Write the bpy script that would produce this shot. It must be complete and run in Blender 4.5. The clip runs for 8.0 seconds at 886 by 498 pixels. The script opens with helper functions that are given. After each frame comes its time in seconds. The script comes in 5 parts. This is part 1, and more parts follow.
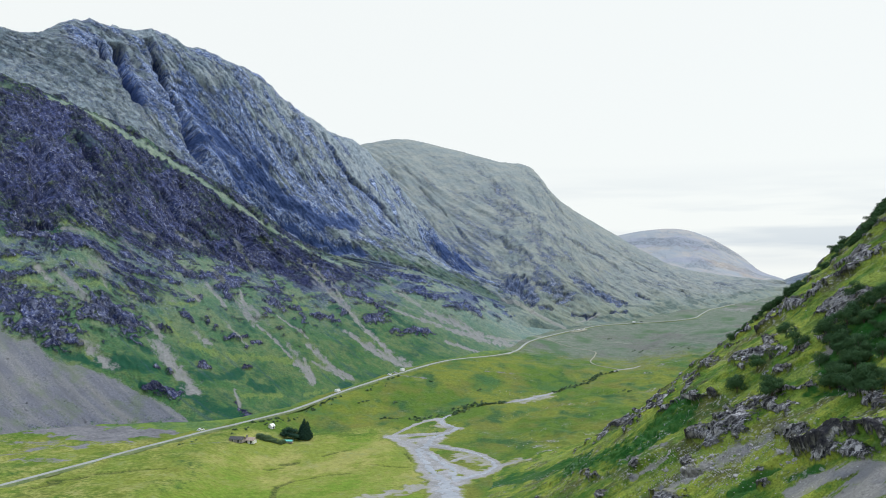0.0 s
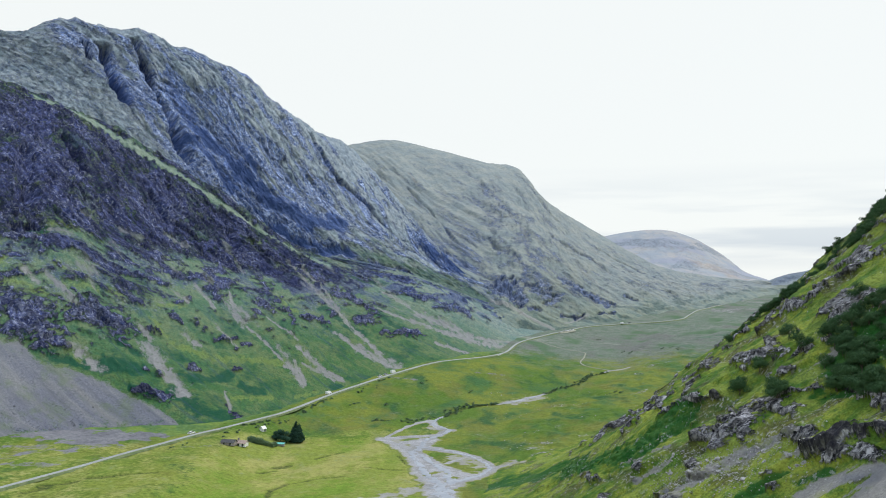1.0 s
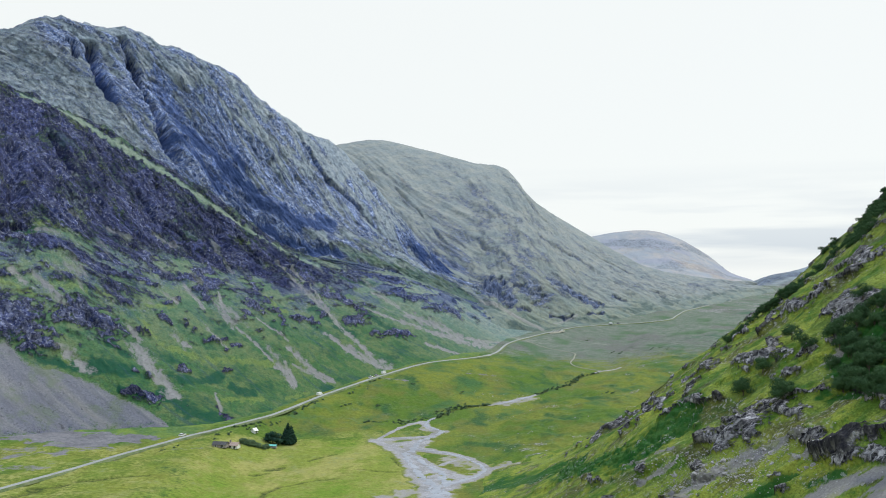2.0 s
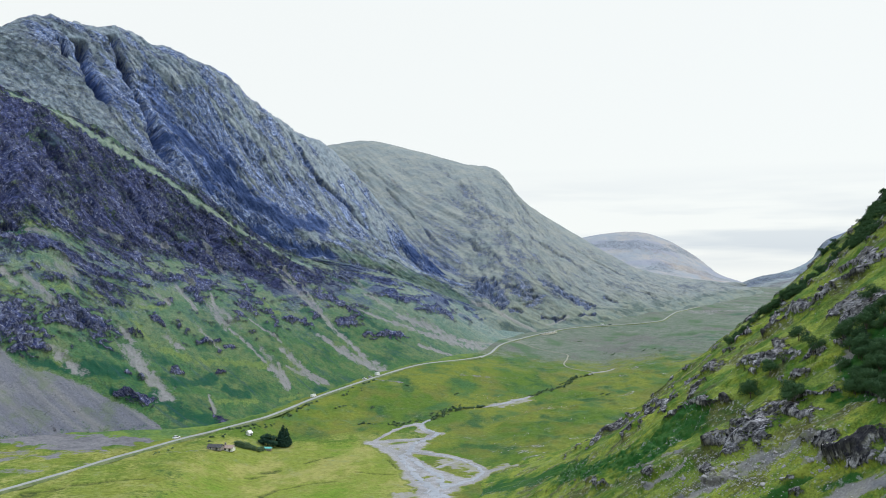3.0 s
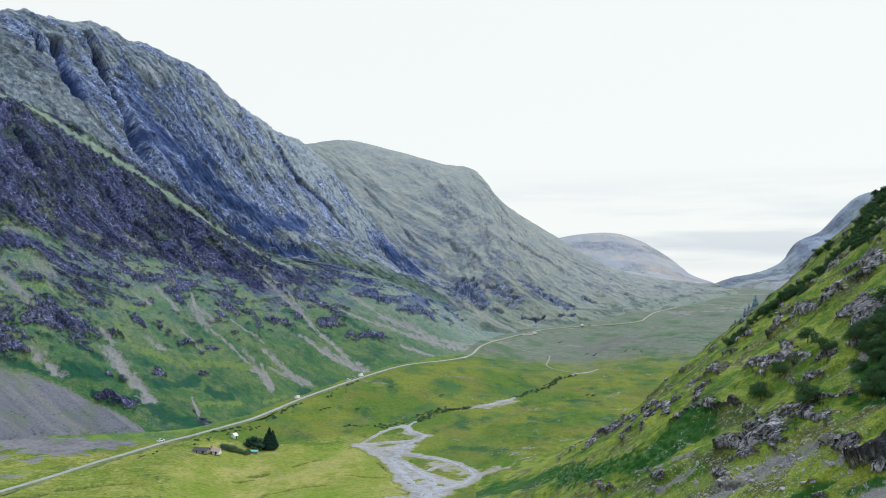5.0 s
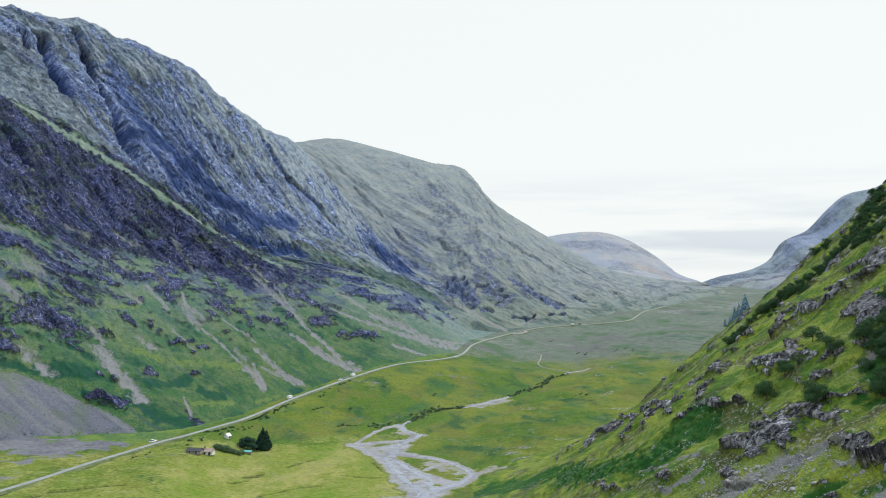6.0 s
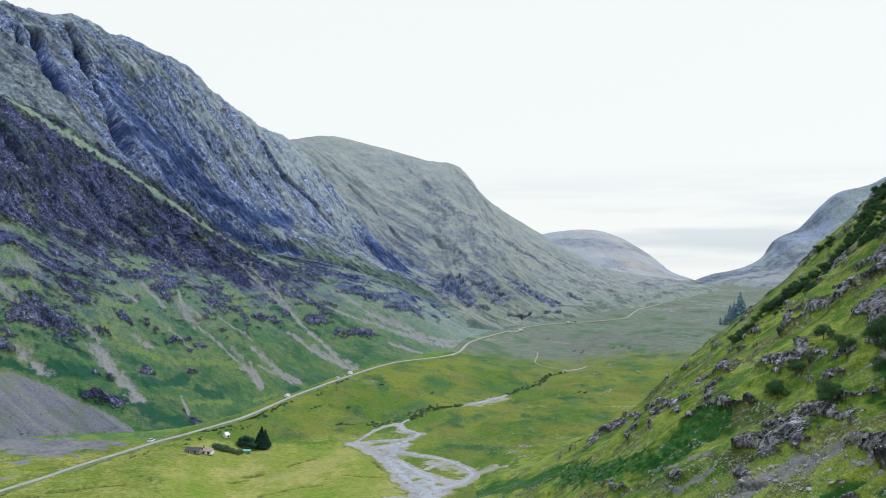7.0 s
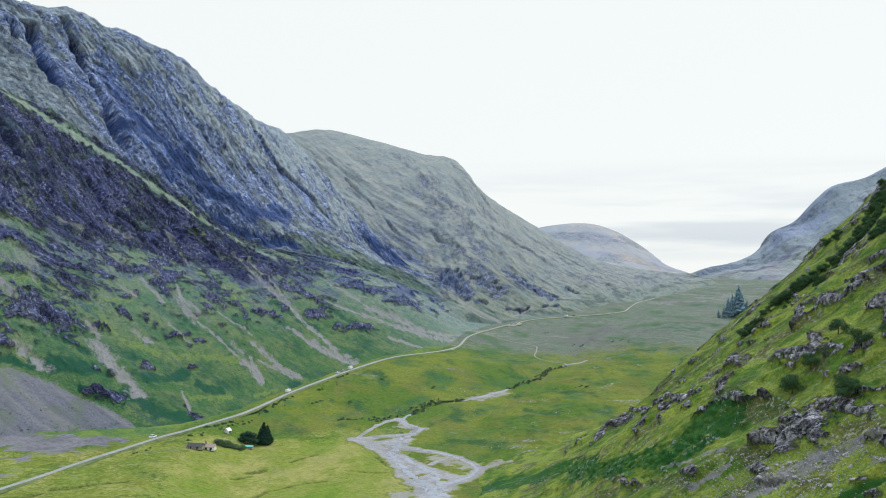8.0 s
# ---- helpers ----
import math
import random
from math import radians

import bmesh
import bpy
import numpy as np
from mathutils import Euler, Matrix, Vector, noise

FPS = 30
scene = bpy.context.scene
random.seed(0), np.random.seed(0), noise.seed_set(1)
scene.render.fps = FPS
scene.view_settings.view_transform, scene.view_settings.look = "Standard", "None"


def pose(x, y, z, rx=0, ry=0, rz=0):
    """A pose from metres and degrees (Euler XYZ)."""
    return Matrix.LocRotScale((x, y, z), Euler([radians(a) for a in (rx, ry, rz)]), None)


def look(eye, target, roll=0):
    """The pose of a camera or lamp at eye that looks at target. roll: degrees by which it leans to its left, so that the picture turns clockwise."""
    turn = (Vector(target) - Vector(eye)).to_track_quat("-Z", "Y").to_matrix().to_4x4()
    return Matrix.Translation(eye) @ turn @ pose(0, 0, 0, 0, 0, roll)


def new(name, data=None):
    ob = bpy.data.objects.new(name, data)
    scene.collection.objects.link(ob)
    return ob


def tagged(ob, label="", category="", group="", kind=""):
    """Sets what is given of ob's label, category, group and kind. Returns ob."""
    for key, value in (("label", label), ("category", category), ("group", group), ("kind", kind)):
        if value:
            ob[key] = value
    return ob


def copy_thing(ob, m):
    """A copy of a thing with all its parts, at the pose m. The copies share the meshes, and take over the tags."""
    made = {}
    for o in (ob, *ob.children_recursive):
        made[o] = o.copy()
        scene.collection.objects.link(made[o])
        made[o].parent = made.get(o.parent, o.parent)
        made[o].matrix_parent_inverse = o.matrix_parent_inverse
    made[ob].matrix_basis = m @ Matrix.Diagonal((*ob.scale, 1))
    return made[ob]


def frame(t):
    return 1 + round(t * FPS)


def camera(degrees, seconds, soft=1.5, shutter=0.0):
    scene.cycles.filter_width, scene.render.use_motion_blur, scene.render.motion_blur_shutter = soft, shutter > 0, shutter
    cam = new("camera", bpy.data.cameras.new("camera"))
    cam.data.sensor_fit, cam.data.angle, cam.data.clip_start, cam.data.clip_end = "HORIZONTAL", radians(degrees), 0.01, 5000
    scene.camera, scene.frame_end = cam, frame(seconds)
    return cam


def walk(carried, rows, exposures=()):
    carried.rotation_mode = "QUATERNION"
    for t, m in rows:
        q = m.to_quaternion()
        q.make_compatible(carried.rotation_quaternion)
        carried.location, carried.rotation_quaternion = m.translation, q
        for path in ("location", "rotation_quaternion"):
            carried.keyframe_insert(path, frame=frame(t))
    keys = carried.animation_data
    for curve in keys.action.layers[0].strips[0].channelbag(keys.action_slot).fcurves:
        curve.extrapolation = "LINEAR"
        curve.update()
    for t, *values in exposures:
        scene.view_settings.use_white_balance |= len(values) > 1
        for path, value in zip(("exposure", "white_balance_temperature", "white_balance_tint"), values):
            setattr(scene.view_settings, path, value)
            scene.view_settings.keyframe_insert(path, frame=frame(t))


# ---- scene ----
cam = camera(53.1, 8.0, soft=1.0)
PATH = [
    # seconds, eye, target, roll
    (0, (0.00, 0.00, 84.06), (0.000, 99.929, 87.818), 0.00),
    (0.5, (-2.21, 1.40, 84.16), (-1.402, 101.326, 87.922), -0.02),
    (1, (-4.40, 2.83, 84.23), (-2.732, 102.744, 88.094), -0.04),
    (1.5, (-6.52, 4.27, 84.28), (-4.006, 104.168, 88.144), -0.06),
    (3, (-13.23, 8.87, 84.19), (-8.615, 108.684, 88.239), -0.01),
    (3.5, (-15.48, 10.34, 84.23), (-10.266, 110.122, 88.292), -0.03),
    (4, (-17.78, 11.78, 84.27), (-11.758, 111.519, 88.338), -0.04),
    (4.5, (-19.96, 13.22, 84.29), (-13.107, 112.895, 88.403), 0.04),
    (6, (-26.33, 17.93, 84.11), (-17.196, 117.435, 88.090), 0.09),
    (6.5, (-28.31, 19.54, 84.12), (-18.638, 118.989, 88.118), 0.07),
    (7, (-30.34, 21.25, 84.17), (-20.324, 120.681, 87.901), 0.07),
    (7.5, (-32.39, 23.00, 84.26), (-21.964, 122.390, 87.715), 0.06),
    (8, (-34.47, 24.72, 84.37), (-23.841, 124.106, 87.410), -0.05),
]
walk(cam, [(t, look(eye, target, roll)) for t, eye, target, roll in PATH])

# ---- daylight: a bright overcast sky with a soft high sun ----
world = bpy.data.worlds.new("overcast_sky")
scene.world = world
world.use_nodes = True
wn, wl = world.node_tree.nodes, world.node_tree.links
wn.clear()
SUN_ELEVATION, SUN_TURN = radians(50), radians(62)
sky = wn.new("ShaderNodeTexSky")
sky.sky_type, sky.sun_disc = "NISHITA", False
sky.sun_elevation, sky.sun_rotation = SUN_ELEVATION, SUN_TURN
sky_dim = wn.new("ShaderNodeVectorMath")
sky_dim.operation = "SCALE"
sky_dim.inputs["Scale"].default_value = 0.12
wl.new(sky.outputs[0], sky_dim.inputs[0])
coord = wn.new("ShaderNodeTexCoord")
stretch = wn.new("ShaderNodeMapping")
stretch.inputs["Scale"].default_value = (2.2, 2.2, 26.0)
wl.new(coord.outputs["Generated"], stretch.inputs[0])
streaks = wn.new("ShaderNodeTexNoise")
streaks.inputs["Scale"].default_value, streaks.inputs["Detail"].default_value = 1.6, 4.0
wl.new(stretch.outputs[0], streaks.inputs[0])
streak_ramp = wn.new("ShaderNodeValToRGB")
streak_ramp.color_ramp.elements[0].position, streak_ramp.color_ramp.elements[1].position = 0.42, 0.60
wl.new(streaks.outputs[0], streak_ramp.inputs[0])
height = wn.new("ShaderNodeSeparateXYZ")
wl.new(coord.outputs["Generated"], height.inputs[0])
low_band = wn.new("ShaderNodeMapRange")
low_band.inputs["From Min"].default_value, low_band.inputs["From Max"].default_value = 0.13, 0.03
wl.new(height.outputs["Z"], low_band.inputs[0])
grey_part = wn.new("ShaderNodeMath")
grey_part.operation = "MULTIPLY"
wl.new(streak_ramp.outputs[0], grey_part.inputs[0])
horizon_band = wn.new("ShaderNodeMapRange")
horizon_band.inputs["From Min"].default_value, horizon_band.inputs["From Max"].default_value = 0.012, 0.04
wl.new(height.outputs["Z"], horizon_band.inputs[0])
band_part = wn.new("ShaderNodeMath")
band_part.operation = "MULTIPLY"
wl.new(low_band.outputs[0], band_part.inputs[0])
wl.new(horizon_band.outputs[0], band_part.inputs[1])
wl.new(band_part.outputs[0], grey_part.inputs[1])
cloud = wn.new("ShaderNodeMix")
cloud.data_type = "RGBA"
overhead = wn.new("ShaderNodeMapRange")
overhead.inputs["From Min"].default_value, overhead.inputs["From Max"].default_value = 0.3, 0.9
wl.new(height.outputs["Z"], overhead.inputs[0])
tone = wn.new("ShaderNodeMix")
tone.data_type = "RGBA"
tone.inputs[6].default_value, tone.inputs[7].default_value = (0.94, 0.975, 0.965, 1), (1.02, 1.22, 1.50, 1)
wl.new(overhead.outputs[0], tone.inputs[0])
wl.new(tone.outputs[2], cloud.inputs[6])
cloud.inputs[7].default_value = (0.66, 0.73, 0.80, 1)
wl.new(grey_part.outputs[0], cloud.inputs[0])
cover = wn.new("ShaderNodeMix")
cover.data_type = "RGBA"
cover.inputs[0].default_value = 0.94
wl.new(sky_dim.outputs[0], cover.inputs[6])
wl.new(cloud.outputs[2], cover.inputs[7])
glow = wn.new("ShaderNodeBackground")
glow.inputs[1].default_value = 1.0
wl.new(cover.outputs[2], glow.inputs[0])
out = wn.new("ShaderNodeOutputWorld")
wl.new(glow.outputs[0], out.inputs[0])

sun_data = bpy.data.lights.new("sun", "SUN")
sun_data.energy, sun_data.angle, sun_data.color = 2.3, radians(8), (1.0, 0.95, 0.87)
sun = new("sun", sun_data)
sun.matrix_world = look((Vector((math.sin(SUN_TURN) * math.cos(SUN_ELEVATION), math.cos(SUN_TURN) * math.cos(SUN_ELEVATION), math.sin(SUN_ELEVATION))) * 300), (0, 0, 0))


# ---- materials ----
class Nodes:
    """Short ways to lay out a node material."""

    def __init__(self, name):
        self.mat = bpy.data.materials.new(name)
        self.mat.use_nodes = True
        self.n, self.l = self.mat.node_tree.nodes, self.mat.node_tree.links
        self.bsdf = self.n["Principled BSDF"]

    def put(self, socket, value):
        if isinstance(value, bpy.types.NodeSocket):
            self.l.new(value, socket)
        elif isinstance(value, (tuple, list)) and len(value) == 3 and socket.type == "RGBA":
            socket.default_value = (*value, 1)
        else:
            socket.default_value = value

    def where(self, scale=(1, 1, 1), turn=0.0):
        c, m = self.n.new("ShaderNodeTexCoord"), self.n.new("ShaderNodeMapping")
        m.inputs["Scale"].default_value, m.inputs["Rotation"].default_value = scale, (0, 0, turn)
        self.l.new(c.outputs["Object"], m.inputs[0])
        return m.outputs[0]

    def noise(self, size, detail=4.0, rough=0.55, scale=(1, 1, 1), turn=0.0):
        """Noise whose blotches are about size metres wide."""
        t = self.n.new("ShaderNodeTexNoise")
        self.put(t.inputs["Vector"], self.where(scale, turn))
        t.inputs["Scale"].default_value, t.inputs["Detail"].default_value, t.inputs["Roughness"].default_value = 1 / size, detail, rough
        return t.outputs["Fac"]

    def flow(self, size, detail=5.0, rough=0.7, pull=0.35):
        """Noise drawn out along a slope's own fall line, by the mesh's along and up values."""
        c, t = self.n.new("ShaderNodeCombineXYZ"), self.n.new("ShaderNodeTexNoise")
        self.put(c.inputs[0], self.attribute("along")), self.put(c.inputs[1], self.math("MULTIPLY", self.attribute("up"), pull))
        self.l.new(c.outputs[0], t.inputs["Vector"])
        t.inputs["Scale"].default_value, t.inputs["Detail"].default_value, t.inputs["Roughness"].default_value = 1 / size, detail, rough
        return t.outputs["Fac"]

    def slabs(self, size, pull=0.5):
        """Slabs of jointed rock along a slope's fall line, each with a random value."""
        c, t = self.n.new("ShaderNodeCombineXYZ"), self.n.new("ShaderNodeTexVoronoi")
        bend = self.math("MULTIPLY", self.math("SUBTRACT", self.flow(size * 1.5, 3, 0.6, pull), 0.5), size * 2.2)
        self.put(c.inputs[0], self.math("ADD", self.attribute("along"), bend))
        self.put(c.inputs[1], self.math("MULTIPLY", self.math("ADD", self.attribute("up"), bend), pull))
        self.l.new(c.outputs[0], t.inputs["Vector"])
        t.inputs["Scale"].default_value = 1 / size
        return t.outputs["Color"]

    def cells(self, size, scale=(1, 1, 1)):
        t = self.n.new("ShaderNodeTexVoronoi")
        self.put(t.inputs["Vector"], self.where(scale))
        t.inputs["Scale"].default_value = 1 / size
        return t.outputs["Distance"]

    def ramp(self, value, *stops):
        r = self.n.new("ShaderNodeValToRGB").color_ramp
        node = self.n[-1]
        while len(r.elements) < len(stops):
            r.elements.new(0.5)
        for e, (p, c) in zip(r.elements, stops):
            e.position, e.color = p, (*c, 1) if isinstance(c, tuple) else (c, c, c, 1)
        self.l.new(value, node.inputs[0])
        return node.outputs[0]

    def mix(self, f, a, b, kind="MIX"):
        m = self.n.new("ShaderNodeMix")
        m.data_type, m.blend_type = "RGBA", kind
        self.put(m.inputs[0], f), self.put(m.inputs[6], a), self.put(m.inputs[7], b)
        return m.outputs[2]

    def math(self, op, a, b=0.0, clamp=False):
        m = self.n.new("ShaderNodeMath")
        m.operation, m.use_clamp = op, clamp
        self.put(m.inputs[0], a), self.put(m.inputs[1], b)
        return m.outputs[0]

    def band(self, value, low, high):
        m = self.n.new("ShaderNodeMapRange")
        m.interpolation_type = "SMOOTHSTEP"
        m.inputs["From Min"].default_value, m.inputs["From Max"].default_value = low, high
        self.put(m.inputs[0], value)
        return m.outputs[0]

    def attribute(self, name):
        a = self.n.new("ShaderNodeAttribute")
        a.attribute_name = name
        return a.outputs["Fac"]

    def done(self, color, rough=0.9, bump=None, depth=0.3, metal=0.0, spec=0.2):
        self.put(self.bsdf.inputs["Base Color"], color)
        self.put(self.bsdf.inputs["Roughness"], rough)
        self.put(self.bsdf.inputs["Metallic"], metal)
        self.put(self.bsdf.inputs["Specular IOR Level"], spec)
        if bump is not None:
            b = self.n.new("ShaderNodeBump")
            b.inputs["Strength"].default_value, b.inputs["Distance"].default_value = 1.0, depth
            self.put(b.inputs["Height"], bump)
            self.l.new(b.outputs[0], self.bsdf.inputs["Normal"])
        return self.mat


def terrain(name, near, far=None, grain=1.0, pull=0.4, crack=0.3, blur=0.14, pale=0.0, calm=1.0):
    """Hill surface: turf in two tones, bracken, heather, bare rock and scree, sorted by the mesh's own rock, scree,
    lush, bright (yellow grass) and heath values; heath holds heather and, on crags, painted shade.
    near and far are two sets of colours (turf, dry turf, bracken, heather, dark rock, pale rock, scree); the mesh's far
    value leads from one to the other and so paints haze in."""
    k = Nodes(name)
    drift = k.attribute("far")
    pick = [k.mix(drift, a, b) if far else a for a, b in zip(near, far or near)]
    grass, dry, lush, heath_shade, rock_dark, rock_pale, scree = pick

    def dim(color, f):
        return k.mix(1.0, color, (f, f, f), "MULTIPLY")

    patch, fine, speck = k.noise(30 * grain, 6, 0.65), k.noise(6 * grain, 6, 0.7), k.noise(1.6 * grain, 3, 0.7)
    streak, chip = k.flow(6 * grain, 6, 0.75, pull), k.flow(2.4 * grain, 4, 0.75, pull * 1.2)
    rill = k.flow(11 * grain, 5, 0.7, 0.12)
    edge = k.math("ADD", k.math("MULTIPLY", k.math("SUBTRACT", fine, 0.5), 1.5), k.math("MULTIPLY", k.math("SUBTRACT", speck, 0.5), 1.3))
    turf = k.mix(k.band(patch, 0.40, 0.60), grass, dry)
    turf = k.mix(k.band(fine, 0.44, 0.64), turf, k.mix(0.5, turf, lush))
    turf = k.mix(k.band(k.math("ADD", k.attribute("heath_shade"), edge), 0.25, 0.85), turf, k.mix(k.band(speck, 0.35, 0.65), heath_shade, k.mix(0.4, heath_shade, turf)))
    turf = k.mix(k.math("MULTIPLY", k.band(k.math("ADD", k.attribute("bright"), edge), 0.15, 0.9), 0.85), turf, k.mix(0.6, dry, (0.155, 0.22, 0.05)))
    turf = k.mix(k.math("MULTIPLY", k.band(k.math("ADD", k.attribute("lush"), edge), 0.1, 0.9), 0.9), turf, k.mix(k.band(speck, 0.3, 0.7), lush, dim(lush, 0.4)))
    turf = k.mix(k.math("MULTIPLY", k.band(rill, 0.54, 0.66), 0.5 * calm), turf, k.mix(0.5, heath_shade, lush))
    turf = k.mix(k.math("MULTIPLY", k.band(rill, 0.42, 0.34), 0.45 * calm), turf, dry)
    turf = k.mix(1.0, turf, k.ramp(speck, (0.28, 1 - 0.45 * calm), (0.72, 1 + 0.4 * calm)), "MULTIPLY")
    stone = k.mix(k.band(streak, 0.42, 0.62), rock_dark, k.mix(0.35, rock_dark, rock_pale))
    joint = k.mix(0.5, k.slabs(5.5 * grain, pull), k.slabs(2.3 * grain, pull * 1.1))
    stone = k.mix(k.band(chip, 0.50 - pale, 0.64 - pale), stone, rock_pale)
    stone = k.mix(k.band(chip, 0.45, 0.36), stone, dim(rock_dark, crack))
    fleck = k.math("MULTIPLY", k.band(k.noise(2.6 * grain, 3, 0.6, (1, 1, 0.7)), 0.555, 0.63), k.band(patch, 0.34, 0.56))
    stone = k.mix(k.math("MULTIPLY", k.band(k.math("ADD", k.attribute("heath_shade"), edge), 0.1, 1.0), 0.8), stone, k.mix(k.band(chip, 0.4, 0.66), rock_dark, heath_shade))
    stone = k.mix(k.math("MULTIPLY", k.math("MULTIPLY", fleck, k.band(k.attribute("heath_shade"), 0.95, 0.7)), 0.6 * calm), stone, rock_pale)
    stone = k.mix(min(1.0, calm), stone, k.mix(1.0, stone, k.ramp(joint, (0.2, 0.45), (0.55, 0.92), (0.85, 1.75)), "MULTIPLY"))
    turf = k.mix(k.math("MULTIPLY", fleck, k.math("MULTIPLY", k.band(k.attribute("heath_shade"), 0.0, 0.5), 0.5 * calm)), turf, rock_pale)
    # damp dark rock, which also paints in the shade of gullies and cliffs
    wet_shade = k.math("MULTIPLY", k.band(k.attribute("heath_shade"), 0.72, 1.0), 0.8)
    stone = k.mix(wet_shade, stone, k.mix(k.band(chip, 0.4, 0.62), dim(rock_dark, 0.45), dim(rock_dark, 0.95)))
    rockiness = k.band(k.math("ADD", k.attribute("rock"), k.math("ADD", edge, k.math("MULTIPLY", k.math("SUBTRACT", streak, 0.5), 1.4))), 0.5 - blur, 0.5 + blur)
    color = k.mix(rockiness, turf, stone)
    rubble = k.mix(k.band(speck, 0.3, 0.7), scree, dim(scree, 0.65))
    rubble = k.mix(k.band(k.flow(9 * grain, 6, 0.7, 0.12), 0.45, 0.62), rubble, dim(scree, 0.72))
    rubble = k.mix(k.band(chip, 0.62, 0.7), rubble, dim(scree, 0.45))
    rubble = k.mix(k.math("MULTIPLY", k.attribute("heath_shade"), 0.75), rubble, k.mix(1.0, rubble, (0.53, 0.57, 0.76), "MULTIPLY"))
    rubble = k.mix(k.math("MULTIPLY", k.band(patch, 0.52, 0.66), 0.4), rubble, dry)
    color = k.mix(k.band(k.math("ADD", k.attribute("scree"), edge), 0.22, 0.82), color, rubble)
    relief = k.math("ADD", k.math("MULTIPLY", k.math("MULTIPLY", k.math("ADD", streak, joint), rockiness), 1.4), k.math("MULTIPLY", k.math("ADD", speck, fine), 0.6))
    return k.done(color, 0.92, relief, 1.3 * grain * calm, spec=0.12)


# every set but STEEP has distance haze painted into its colours
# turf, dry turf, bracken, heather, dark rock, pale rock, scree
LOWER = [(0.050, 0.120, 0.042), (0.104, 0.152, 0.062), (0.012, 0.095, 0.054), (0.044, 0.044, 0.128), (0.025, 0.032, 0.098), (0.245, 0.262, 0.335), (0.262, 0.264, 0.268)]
UPPER_HAZE = [(0.275, 0.335, 0.385), (0.33, 0.375, 0.405), (0.155, 0.22, 0.265), (0.036, 0.07, 0.235), (0.082, 0.14, 0.335), (0.38, 0.44, 0.545), (0.34, 0.36, 0.37)]
FADED_HAZE = [(0.225, 0.26, 0.265), (0.275, 0.295, 0.275), (0.155, 0.20, 0.21), (0.09, 0.115, 0.21), (0.105, 0.15, 0.265), (0.32, 0.35, 0.40), (0.33, 0.34, 0.33)]
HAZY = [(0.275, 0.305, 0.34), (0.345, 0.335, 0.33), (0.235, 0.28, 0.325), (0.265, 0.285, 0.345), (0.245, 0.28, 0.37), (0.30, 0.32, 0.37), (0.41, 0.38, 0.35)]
GREEN_HAZE_FOOT = [(0.23, 0.275, 0.265), (0.27, 0.30, 0.28), (0.20, 0.25, 0.245), (0.225, 0.25, 0.27), (0.23, 0.265, 0.30), (0.31, 0.33, 0.36), (0.31, 0.32, 0.33)]
BLUE_HAZE = [(0.225, 0.275, 0.31), (0.27, 0.305, 0.33), (0.21, 0.265, 0.30), (0.205, 0.25, 0.355), (0.19, 0.245, 0.365), (0.29, 0.33, 0.43), (0.30, 0.32, 0.37)]
STEEP = [(0.076, 0.140, 0.019), (0.225, 0.262, 0.040), (0.019, 0.120, 0.023), (0.080, 0.078, 0.034), (0.030, 0.030, 0.042), (0.38, 0.375, 0.395), (0.29, 0.28, 0.27)]
spur_mat = terrain("spur_hillside", LOWER, UPPER_HAZE, 0.7, 0.65, 0.3, 0.22, -0.035)
left_mat = terrain("crag_mountainside", LOWER, UPPER_HAZE, 0.75, 0.6, 0.5, 0.28, 0.03)
back_mat = terrain("far_mountainside", LOWER, FADED_HAZE, 1.0, 0.5, 0.6, 0.4, 0.02, 0.58)
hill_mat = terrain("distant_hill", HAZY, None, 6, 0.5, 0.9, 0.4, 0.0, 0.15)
gap_mat = terrain("distant_rock_mountain", GREEN_HAZE_FOOT, BLUE_HAZE, 5, 0.4, 0.8, 0.4, 0.0, 0.6)
near_mat = terrain("near_hillside", STEEP, None, 0.36, 0.35, 0.22, 0.16, 0.04, 1.12)


